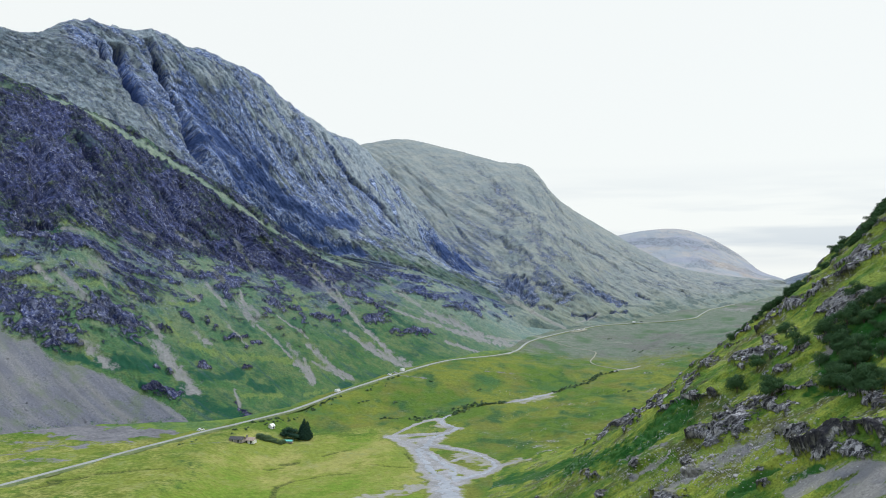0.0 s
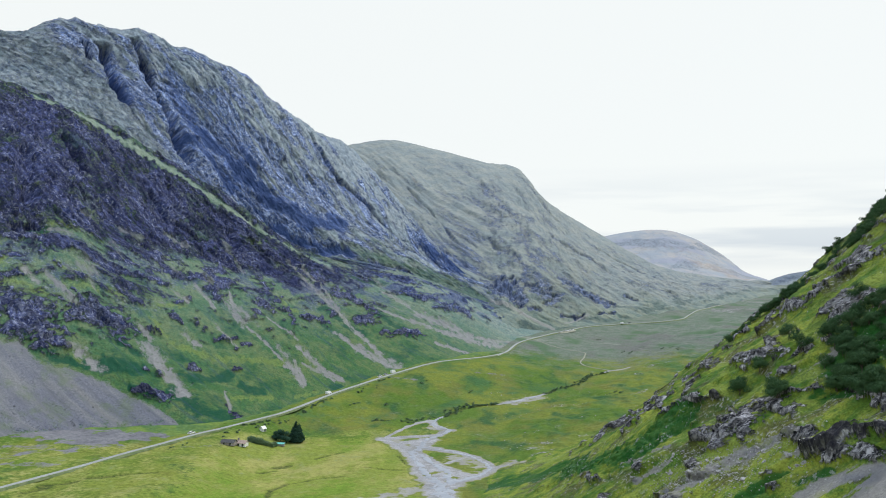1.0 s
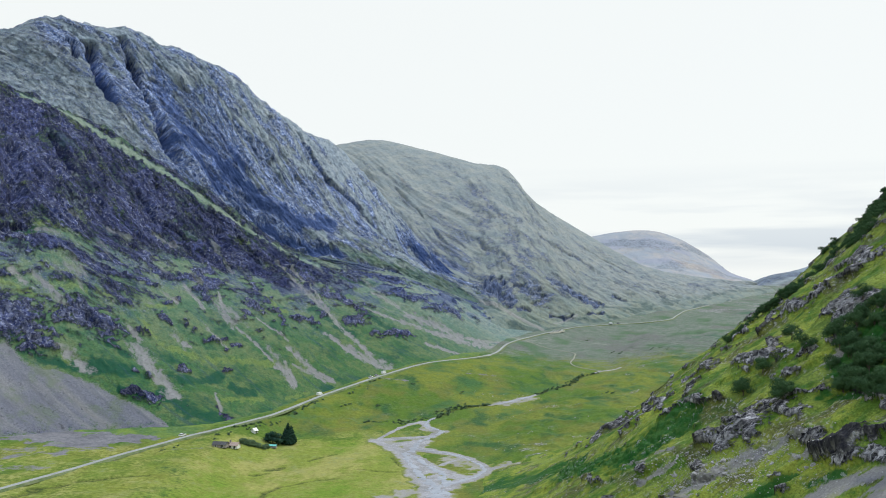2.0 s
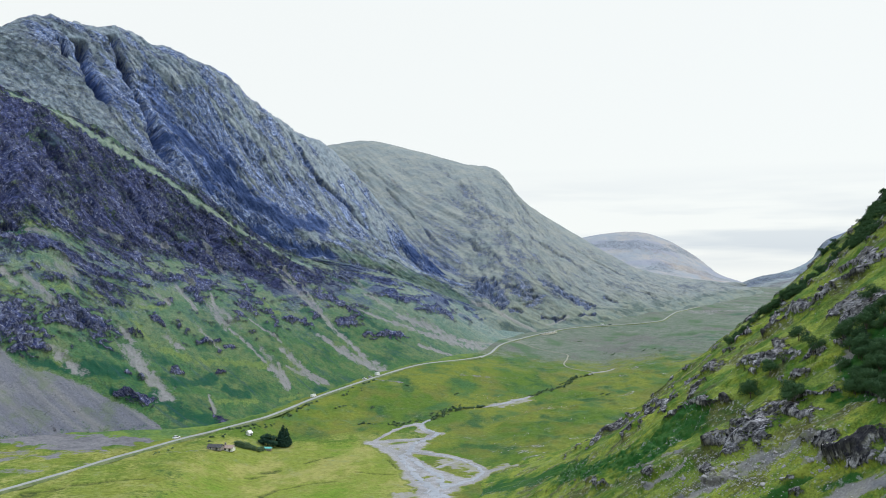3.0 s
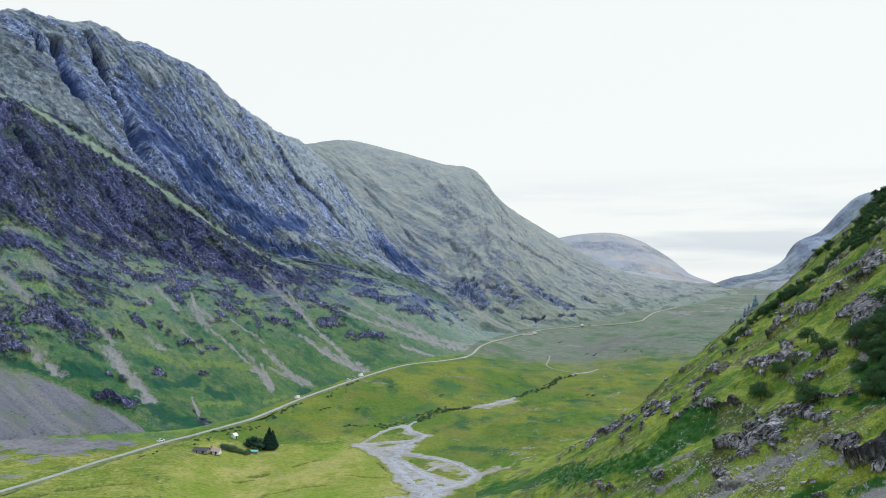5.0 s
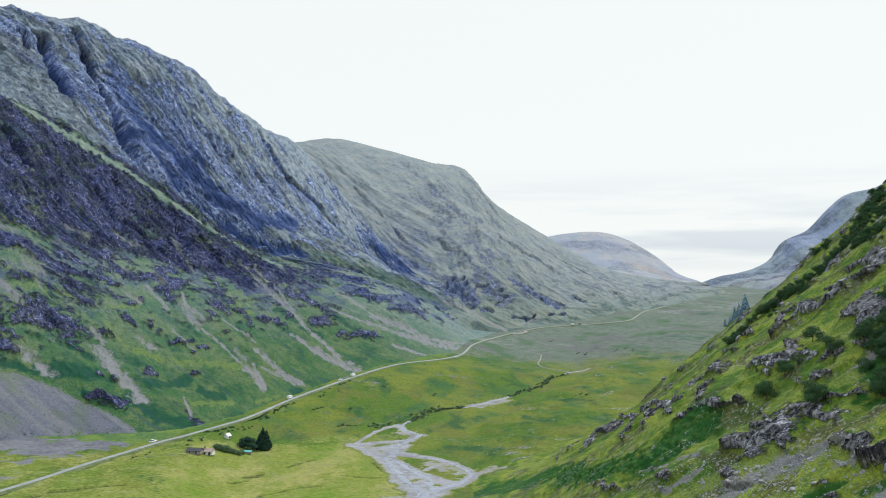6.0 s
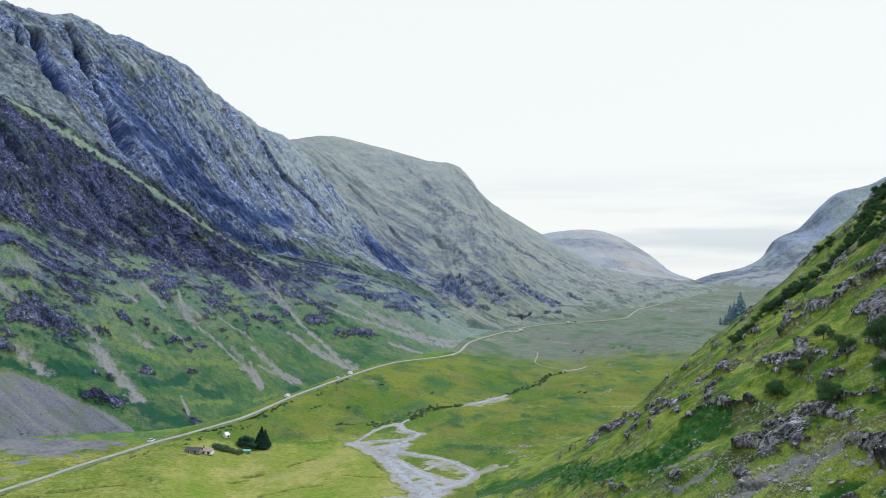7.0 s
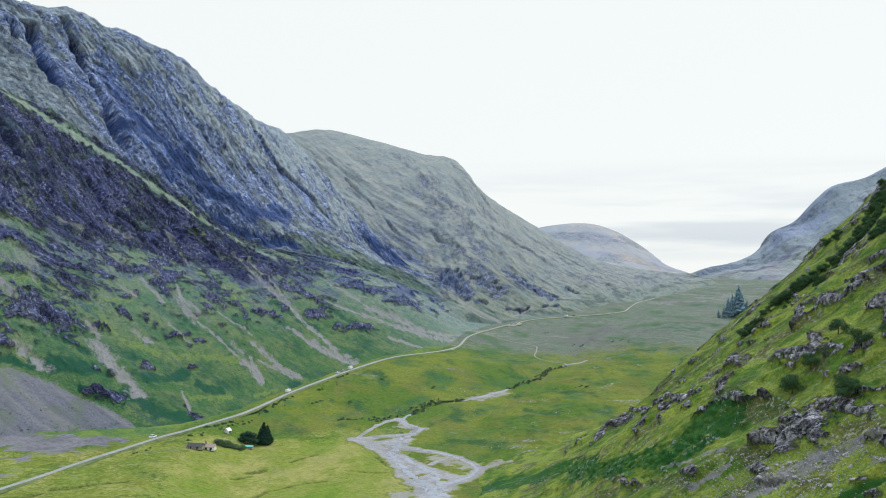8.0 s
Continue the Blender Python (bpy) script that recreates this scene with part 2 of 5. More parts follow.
def valley_material():
    k = Nodes("valley_grass")
    patch, fine, speck = k.noise(90, 4, 0.55, (1.4, 0.8, 1)), k.noise(11, 6, 0.7), k.noise(2.2, 4, 0.75)
    edge = k.math("ADD", k.math("MULTIPLY", k.math("SUBTRACT", fine, 0.5), 1.7), k.math("MULTIPLY", k.math("SUBTRACT", speck, 0.5), 1.2))
    turf = k.mix(k.band(patch, 0.43, 0.57), (0.078, 0.138, 0.02), (0.148, 0.178, 0.03))
    turf = k.mix(k.math("MULTIPLY", k.band(fine, 0.46, 0.66), 0.6), turf, (0.08, 0.135, 0.028))
    turf = k.mix(k.math("MULTIPLY", k.band(k.noise(34, 5, 0.6, (1.4, 0.7, 1)), 0.50, 0.62), 0.55), turf, (0.140, 0.140, 0.036))
    turf = k.mix(k.math("MULTIPLY", k.band(k.noise(26, 4, 0.6, (1.3, 0.6, 1), 0.4), 0.50, 0.70), 0.9), turf, (0.026, 0.085, 0.030))
    hay = k.mix(k.band(k.noise(18, 6, 0.7, (1, 0.5, 1)), 0.42, 0.58), (0.265, 0.265, 0.080), (0.178, 0.218, 0.040))
    hay = k.mix(k.band(k.noise(60, 4, 0.5, (1, 0.6, 1)), 0.47, 0.6), hay, k.mix(k.band(fine, 0.4, 0.6), (0.125, 0.20, 0.026), (0.185, 0.225, 0.042)))
    turf = k.mix(k.band(k.math("ADD", k.attribute("meadow"), edge), 0.2, 0.8), turf, hay)
    slope = k.mix(k.band(fine, 0.4, 0.6), (0.13, 0.195, 0.045), (0.07, 0.14, 0.045))
    turf = k.mix(k.band(k.math("ADD", k.attribute("apron"), edge), 0.2, 0.8), turf, slope)
    # rough moor, its tones shifted greyer and bluer to paint in haze
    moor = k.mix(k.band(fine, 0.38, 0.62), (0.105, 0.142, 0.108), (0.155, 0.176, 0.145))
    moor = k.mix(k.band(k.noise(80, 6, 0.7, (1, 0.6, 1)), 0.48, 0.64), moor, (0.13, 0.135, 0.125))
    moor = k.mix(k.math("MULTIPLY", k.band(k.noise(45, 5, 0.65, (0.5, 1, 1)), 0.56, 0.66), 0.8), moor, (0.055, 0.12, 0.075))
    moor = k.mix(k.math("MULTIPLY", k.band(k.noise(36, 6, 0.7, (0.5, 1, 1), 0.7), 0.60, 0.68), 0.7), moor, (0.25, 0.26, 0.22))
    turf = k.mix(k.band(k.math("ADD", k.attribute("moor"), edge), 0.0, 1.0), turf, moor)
    turf = k.mix(k.math("MULTIPLY", k.attribute("ditch"), 0.8), turf, k.mix(k.band(speck, 0.4, 0.6), (0.035, 0.06, 0.02), (0.1, 0.11, 0.03)))
    turf = k.mix(k.math("MULTIPLY", k.band(k.math("ADD", k.attribute("lush"), edge), 0.2, 0.9), 0.75), turf, (0.045, 0.115, 0.04))
    stones = k.band(k.math("ADD", k.attribute("rock"), k.math("MULTIPLY", edge, 1.4)), 0.55, 1.1)
    turf = k.mix(stones, turf, k.mix(k.band(speck, 0.35, 0.65), (0.07, 0.075, 0.08), (0.29, 0.29, 0.285)))
    dirt = k.band(k.math("ADD", k.attribute("scree"), edge), 0.35, 0.75)
    turf = k.mix(dirt, turf, k.mix(k.band(fine, 0.35, 0.65), (0.125, 0.125, 0.140), (0.178, 0.178, 0.192)))
    turf = k.mix(1.0, turf, k.ramp(speck, (0.28, 0.65), (0.72, 1.3)), "MULTIPLY")
    return k.done(turf, 0.95, k.math("ADD", speck, fine), 0.4, spec=0.1)


def plain(name, low, high, size, rough=0.85, depth=0.05, metal=0.0, spec=0.3):
    k = Nodes(name)
    n = k.noise(size, 5, 0.65)
    wear = k.noise(size * 7, 4, 0.6)
    color = k.mix(k.band(n, 0.3, 0.7), low, high)
    color = k.mix(0.5, color, k.mix(1.0, color, k.ramp(wear, (0.3, 0.7), (0.7, 1.25)), "MULTIPLY"))
    return k.done(color, rough, n, depth, metal, spec)


valley_mat = valley_material()
asphalt_mat = plain("pale_worn_asphalt", (0.24, 0.255, 0.25), (0.31, 0.325, 0.315), 1.2)
verge_mat = plain("gravel_verge", (0.07, 0.11, 0.035), (0.15, 0.175, 0.08), 3.0)
track_mat = plain("gravel_track", (0.18, 0.19, 0.14), (0.29, 0.28, 0.22), 1.5)


def shingle_material():
    """Pale shingle with darker damp and sandy patches, grassed over towards its ragged edge."""
    k = Nodes("river_shingle")
    broad, fine, speck = k.noise(14, 5, 0.65), k.noise(3.5, 5, 0.65), k.noise(0.8, 3, 0.7)
    color = k.mix(k.band(broad, 0.40, 0.62), (0.30, 0.30, 0.315), (0.22, 0.22, 0.222))
    color = k.mix(k.math("MULTIPLY", k.band(fine, 0.54, 0.66), 0.6), color, (0.23, 0.225, 0.21))
    color = k.mix(k.math("MULTIPLY", k.band(fine, 0.44, 0.34), 0.7), color, (0.38, 0.38, 0.40))
    color = k.mix(1.0, color, k.ramp(speck, (0.3, 0.75), (0.7, 1.2)), "MULTIPLY")
    inside = k.math("ADD", k.attribute("inside"), k.math("MULTIPLY", k.math("SUBTRACT", fine, 0.5), 1.1))
    color = k.mix(k.math("MULTIPLY", k.band(inside, 0.85, 0.45), 0.8), color, (0.24, 0.235, 0.17))
    color = k.mix(k.band(inside, 0.60, 0.30), color, (0.15, 0.18, 0.04))
    return k.done(color, 0.9, k.math("ADD", speck, fine), 0.12, spec=0.2)


shingle_mat = shingle_material()
water_mat = plain("shallow_river_water", (0.22, 0.24, 0.27), (0.30, 0.32, 0.36), 3.0, 0.6, 0.02, 0.0, 0.4)
bark_mat = plain("bark", (0.06, 0.05, 0.04), (0.13, 0.11, 0.09), 0.3)
white_wall_mat = plain("whitewashed_wall", (0.7, 0.71, 0.7), (0.82, 0.82, 0.8), 0.8)
slate_mat = plain("dark_slate_roof", (0.05, 0.05, 0.055), (0.1, 0.1, 0.105), 0.5)
rust_mat = plain("faded_brown_roof", (0.3, 0.22, 0.19), (0.42, 0.33, 0.29), 0.6)
stone_wall_mat = plain("rough_stone_wall", (0.2, 0.18, 0.17), (0.34, 0.31, 0.3), 0.5)
glass_mat = plain("dark_window_glass", (0.02, 0.025, 0.03), (0.05, 0.055, 0.06), 1.0, 0.1, 0.0, 0.0, 0.6)
tyre_mat = plain("rubber_tyre", (0.015, 0.015, 0.015), (0.03, 0.03, 0.03), 0.3)
paint_white = plain("white_car_paint", (0.75, 0.76, 0.77), (0.82, 0.82, 0.82), 1.0, 0.3, 0.0, 0.0, 0.5)
paint_grey = plain("silver_car_paint", (0.35, 0.36, 0.38), (0.42, 0.43, 0.45), 1.0, 0.3, 0.0, 0.3, 0.5)
paint_dark = plain("dark_blue_car_paint", (0.02, 0.03, 0.05), (0.03, 0.04, 0.07), 1.0, 0.3, 0.0, 0.0, 0.5)
teal_mat = plain("turquoise_sheet", (0.10, 0.42, 0.38), (0.16, 0.52, 0.46), 0.8, 0.5)
boulder_mat = plain("pale_boulder_rock", (0.18, 0.175, 0.185), (0.45, 0.44, 0.45), 0.7, 0.9, 0.1)


def leaf_material(name, low, high):
    k = Nodes(name)
    tone = k.n.new("ShaderNodeNewGeometry").outputs["Random Per Island"]
    spread = k.n.new("ShaderNodeObjectInfo").outputs["Random"]
    color = k.mix(k.math("ADD", k.math("MULTIPLY", tone, 0.7), k.math("MULTIPLY", spread, 0.3)), low, high)
    mat = k.done(color, 0.9, spec=0.06)
    k.bsdf.inputs["Subsurface Weight"].default_value = 0.0
    return mat


birch_leaf = leaf_material("birch_leaves", (0.028, 0.068, 0.036), (0.072, 0.135, 0.055))
pine_leaf = leaf_material("dark_conifer_needles", (0.016, 0.042, 0.036), (0.05, 0.105, 0.07))
hedge_leaf = leaf_material("dark_hedge_leaves", (0.075, 0.135, 0.075), (0.165, 0.235, 0.135))
# far needles paler and bluer than the near ones: haze painted in
far_leaf = leaf_material("hazed_conifer_needles", (0.22, 0.34, 0.42), (0.30, 0.43, 0.50))


# ---- height of the valley floor ----
PERM = np.random.RandomState(7).permutation(256)
PERM = np.concatenate([PERM, PERM])
ANGLE = np.random.RandomState(11).rand(256) * 2 * np.pi
GRAD_X, GRAD_Y = np.cos(ANGLE), np.sin(ANGLE)


def perlin(x, y, seed=0):
    """Gradient noise, about -0.7 to 0.7."""
    x, y = np.broadcast_arrays(np.asarray(x, float), np.asarray(y, float))
    x0, y0 = np.floor(x), np.floor(y)
    fx, fy = x - x0, y - y0
    ix, iy = (x0.astype(np.int64) + seed * 37) & 255, (y0.astype(np.int64) + seed * 91) & 255
    ux, uy = fx * fx * fx * (fx * (fx * 6 - 15) + 10), fy * fy * fy * (fy * (fy * 6 - 15) + 10)

    def corner(i, j):
        h = PERM[PERM[(ix + i) & 255] + ((iy + j) & 255)]
        return GRAD_X[h] * (fx - i) + GRAD_Y[h] * (fy - j)

    low = corner(0, 0) * (1 - ux) + corner(1, 0) * ux
    high = corner(0, 1) * (1 - ux) + corner(1, 1) * ux
    return low * (1 - uy) + high * uy


def fbm(x, y, octaves=4, seed=0, gain=0.5):
    total, amp = 0.0, 1.0
    for k in range(octaves):
        total = total + amp * perlin(x * 2.03 ** k, y * 2.03 ** k, seed + k)
        amp *= gain
    return total


def ridged(x, y, octaves=4, seed=0, gain=0.5):
    """0 to about 1, with sharp crests."""
    total, amp, full = 0.0, 1.0, 0.0
    for k in range(octaves):
        total = total + amp * (1 - np.minimum(1, 2 * np.abs(perlin(x * 2.03 ** k, y * 2.03 ** k, seed + k))))
        full += amp
        amp *= gain
    return total / full


def blocks(x, y, seed=0):
    """Jittered cells, each with a height and a tilt of its own, like jointed rock: about -0.6 to 0.6."""
    x, y = np.broadcast_arrays(np.asarray(x, float), np.asarray(y, float))
    x0, y0 = np.floor(x).astype(np.int64), np.floor(y).astype(np.int64)
    best, value = np.full(x.shape, 9.0), np.zeros(x.shape)
    for i in (-1, 0, 1):
        for j in (-1, 0, 1):
            h = PERM[PERM[(x0 + i + seed * 37) & 255] + ((y0 + j + seed * 91) & 255)]
            dx, dy = x - (x0 + i + 0.5 + 0.42 * GRAD_X[h]), y - (y0 + j + 0.5 + 0.42 * GRAD_Y[h])
            d = dx * dx + dy * dy
            closer = d < best
            best = np.where(closer, d, best)
            value = np.where(closer, (PERM[h] / 255 - 0.5) + 0.5 * (dx * GRAD_Y[h] - dy * GRAD_X[h]), value)
    return value


def step(a, b, x):
    t = np.clip((x - a) / (b - a), 0, 1)
    return t * t * (3 - 2 * t)


def valley_line(y):
    """The river's line across the valley and the floor's height there."""
    x = np.interp(y, [-500, 350, 500, 577, 650, 773, 895, 1100, 1300, 1700, 2500, 6000], [-5, -5, 0, 10, 64, 134, 150, 240, 420, 700, 1000, 1600])
    z = np.interp(y, [-500, 350, 500, 577, 650, 773, 895, 1100, 1300, 1700, 2500, 4000, 6000], [-5, -6.5, -6.5, -4.5, -1.0, 7.5, 9, 21, 39, 58, 73, 81, 83])
    return x, z


def ground_z(x, y):
    x, y = np.asarray(x, float), np.asarray(y, float)
    xr, z = valley_line(y)
    near = 1 - step(900, 1700, y)
    z = z + near * (0.8 * step(4, 14, xr - 18 - x) + 8 * step(np.interp(y, [520, 700], [78, 20]), 115, xr - x) + 14 * step(115, 420, xr - x))
    z = z + near * (2 * step(8, 30, x - xr - 22) + 8 * step(30, 140, x - xr))
    z = z + 1.3 * perlin(x / 46, y / 60, 3) * step(26, 70, np.abs(x - xr)) + 0.7 * fbm(x / 15, y / 19, 4, 5) * step(24, 55, np.abs(x - xr))
    z = z + near * step(24, 60, x - xr) * step(400, 460, y) * (2.6 * ridged(x / 34, y / 46, 2, 9) - 1.0 + 1.2 * fbm(x / 12, y / 15, 3, 10))
    z = z + (1 - near) * (7 * fbm(x / 260, y / 340, 4, 8) + 3.5 * ridged(x / 70, y / 90, 3, 14) - 1.7)
    return z


# ---- building helpers ----
def spline(points, count):
    """A smooth line through points, at even steps of its length."""
    p = np.array(points, float)
    pad = np.vstack([2 * p[0] - p[1], p, 2 * p[-1] - p[-2]])
    dense = []
    for i in range(len(p) - 1):
        t = np.linspace(0, 1, 24, endpoint=False)[:, None]
        a, b, c, d = pad[i:i + 4]
        dense.append(0.5 * (2 * b + (c - a) * t + (2 * a - 5 * b + 4 * c - d) * t ** 2 + (3 * b - a - 3 * c + d) * t ** 3))
    dense = np.vstack(dense + [p[-1:]])
    run = np.concatenate([[0], np.cumsum(np.linalg.norm(np.diff(dense, axis=0), axis=1))])
    at = np.linspace(0, run[-1], count)
    return np.stack([np.interp(at, run, dense[:, k]) for k in range(p.shape[1])], 1)


def station_spline(points, count):
    """A smooth line through points that spends equal numbers of steps between them, so that several lines keep step."""
    p = np.array(points, float)
    pad = np.vstack([2 * p[0] - p[1], p, 2 * p[-1] - p[-2]])
    s = np.linspace(0, len(p) - 1 - 1e-6, count)
    i = s.astype(int)
    t = (s - i)[:, None]
    a, b, c, d = pad[i], pad[i + 1], pad[i + 2], pad[i + 3]
    return 0.5 * (2 * b + (c - a) * t + (2 * a - 5 * b + 4 * c - d) * t ** 2 + (3 * b - a - 3 * c + d) * t ** 3)


def sheet(name, grid, mat, values=None, parent=None):
    """A mesh of quads from a grid of places (rows, columns, 3), with float values on its points."""
    rows, cols = grid.shape[:2]
    mesh = bpy.data.meshes.new(name)
    index = np.arange(rows * cols).reshape(rows, cols)
    quads = np.stack([index[:-1, :-1], index[:-1, 1:], index[1:, 1:], index[1:, :-1]], -1).reshape(-1, 4)
    mesh.vertices.add(rows * cols)
    mesh.vertices.foreach_set("co", grid.reshape(-1).astype(np.float32))
    mesh.loops.add(quads.size)
    mesh.loops.foreach_set("vertex_index", quads.reshape(-1).astype(np.int32))
    mesh.polygons.add(len(quads))
    mesh.polygons.foreach_set("loop_start", np.arange(0, quads.size, 4, dtype=np.int32))
    mesh.polygons.foreach_set("use_smooth", np.ones(len(quads), bool))
    mesh.update(calc_edges=True)
    for key, value in (values or {}).items():
        mesh.attributes.new(key, "FLOAT", "POINT").data.foreach_set("value", np.broadcast_to(value, (rows, cols)).reshape(-1).astype(np.float32))
    mesh.materials.append(mat)
    ob = new(name, mesh)
    ob.parent = parent
    return ob


def loft(curves, columns, rows, sharp=0.0):
    """A slope through several level lines, lowest first: the grid, its outward normals, and metres along and up it."""
    lines = np.stack([station_spline(c, columns) for c in curves])
    n = len(curves)
    pad = np.concatenate([2 * lines[:1] - lines[1:2], lines, 2 * lines[-1:] - lines[-2:-1]])
    parts = []
    for k in range(n - 1):
        t = np.linspace(0, 1, rows[k], endpoint=False)[:, None, None]
        a, b, c, d = pad[k:k + 4]
        ma, mb = (c - a) * 0.5 * (1 - sharp), (d - b) * 0.5 * (1 - sharp)
        parts.append((2 * t ** 3 - 3 * t ** 2 + 1) * b + (t ** 3 - 2 * t ** 2 + t) * ma + (3 * t ** 2 - 2 * t ** 3) * c + (t ** 3 - t ** 2) * mb)
    grid = np.concatenate(parts + [lines[-1:]])
    return grid


def normals(grid):
    du, dv = np.gradient(grid, axis=1), np.gradient(grid, axis=0)
    n = np.cross(du, dv)
    n /= np.linalg.norm(n, axis=2, keepdims=True) + 1e-9
    return n * np.where(n[..., 2:] < 0, -1, 1)


def lengths(grid):
    """Metres along the slope and up it, at every point."""
    u = np.cumsum(np.linalg.norm(np.diff(grid, axis=1, prepend=grid[:, :1]), axis=2), axis=1)
    v = np.cumsum(np.linalg.norm(np.diff(grid, axis=0, prepend=grid[:1]), axis=2), axis=0)
    return np.broadcast_to(u[len(grid) // 2], u.shape), v


def ribbon(name, points, widths, mat, lift=0.3, step_length=4.0, ragged=0.0, crown=0.0, parent=None, seed=0):
    """A strip that lies on the valley floor: road, track, shingle or water."""
    p = np.column_stack([np.array(points, float), np.broadcast_to(np.array(widths, float), len(points))])
    total = np.linalg.norm(np.diff(p[:, :2], axis=0), axis=1).sum()
    line = spline(p, max(8, int(total / step_length)))
    along = np.gradient(line[:, :2], axis=0)
    along /= np.linalg.norm(along, axis=1, keepdims=True) + 1e-9
    side = np.column_stack([-along[:, 1], along[:, 0]])
    bed = ground_z(line[:, 0], line[:, 1])
    bed = np.convolve(np.pad(bed, 12, mode="edge"), np.ones(25) / 25, mode="valid")
    cols = []
    run = np.arange(len(line)) * step_length
    for t in np.linspace(-1, 1, 9):
        w = line[:, 2] / 2 * (1 + ragged * fbm(run / 34, 0.0 * run + 5 * (t > 0), 3, 21 + seed))
        xy = line[:, :2] + side * (w * t)[:, None]
        z = ground_z(xy[:, 0], xy[:, 1]) if crown == 0 else bed
        cols.append(np.column_stack([xy, z + lift * (1 - 1.4 * abs(t) ** 6)]))
    return sheet(name, np.stack(cols, 1), mat, parent=parent)


def outcrops(u, v, seed, long=70, high=26, cut=0.12, width=0.18):
    """Bands of bare rock that run along the slope, broken into separate outcrops: 0 to 1."""
    wave = v + 18 * fbm(u / 90, v / 90, 3, seed + 5)
    return step(cut, cut + width, fbm(u / long, wave / high, 4, seed))


def ledges(push, decay):
    """Lets every outcrop run back gently into the slope above it, so that it stands as a ledge with a steep face below."""
    out = push.copy()
    for j in range(1, len(out)):
        out[j] = np.maximum(out[j], out[j - 1] * decay)
    return out


def strokes(u, v, rows, rough=0.5, seed=0, grain=9.0, squash=1.0, soft=(0.7, 1.25)):
    """Patches along short lines on a slope (from u, v to u, v, with a half-width), with ragged edges: 0 to 1."""
    mark = np.zeros(u.shape)
    wobble = fbm(u / grain, v / grain, 4, seed)
    u = u / squash
    for u0, v0, u1, v1, w in rows:
        u0, u1 = u0 / squash, u1 / squash
        reach = 4.6 * w + 2
        near = (u > min(u0, u1) - reach) & (u < max(u0, u1) + reach) & (v > min(v0, v1) - reach) & (v < max(v0, v1) + reach)
        a, b = u[near], v[near]
        du, dv = u1 - u0, v1 - v0
        t = np.clip(((a - u0) * du + (b - v0) * dv) / (du * du + dv * dv + 1e-6), 0, 1)
        d = np.hypot(a - u0 - t * du, b - v0 - t * dv) / w
        mark[near] = np.maximum(mark[near], 1 - step(*soft, d + rough * 1.6 * wobble[near]))
    return mark


ROAD = [(-185, 318), (-174, 352), (-159, 396), (-147, 437), (-132, 480), (-117, 509), (-99, 550), (-73, 624), (-37, 701), (-2, 761), (34, 803), (67, 868), (84, 931), (92, 957), (112, 1000), (164, 1090), (200, 1137), (258, 1173), (337, 1216), (366, 1261), (414, 1353), (476, 1450)]
DITCHES = [(6, 592, 20, 619, 1.6), (20, 619, 34, 632, 1.6), (34, 632, 49, 636, 1.6), (81, 670, 95, 691, 1.6), (95, 691, 116, 717, 1.6), (116, 717, 131, 749, 1.6), (131, 749, 148, 768, 1.6), (-71, 370, -73, 392, 1.2), (-73, 392, -68, 406, 1.2), (-68, 406, -44, 421, 1.2), (-79, 443, -75, 448, 2.6), (-62, 462, -50, 480, 0.9), (-35, 441, -17, 438, 1.0), (-20, 474, -16, 453, 0.8), (-160, 365, -150, 375, 2.0), (-148, 381, -122, 391, 1.6), (-162, 355, -157, 364, 2.0), (-85, 430, -78, 434, 1.2)]


# where the scree fan runs out on the grass
FAN_TOE = [(-235, 484, -190, 482, 12), (-190, 478, -168, 474, 12), (-182, 459, -168, 457, 6), (-172, 468, -156, 480, 8)]
GRAVEL_SPILL = [(-188, 402, -178, 404, 5), (-200, 428, -192, 432, 5), (-186, 436, -178, 438, 4), (-205, 412, -200, 415, 4), (-160, 420, -150, 425, 2), (-126, 455, -116, 460, 2), (-210, 440, -195, 446, 6), (-170, 446, -160, 450, 4), (-40, 700, -15, 690, 2.5), (35, 735, 60, 740, 2.5)]


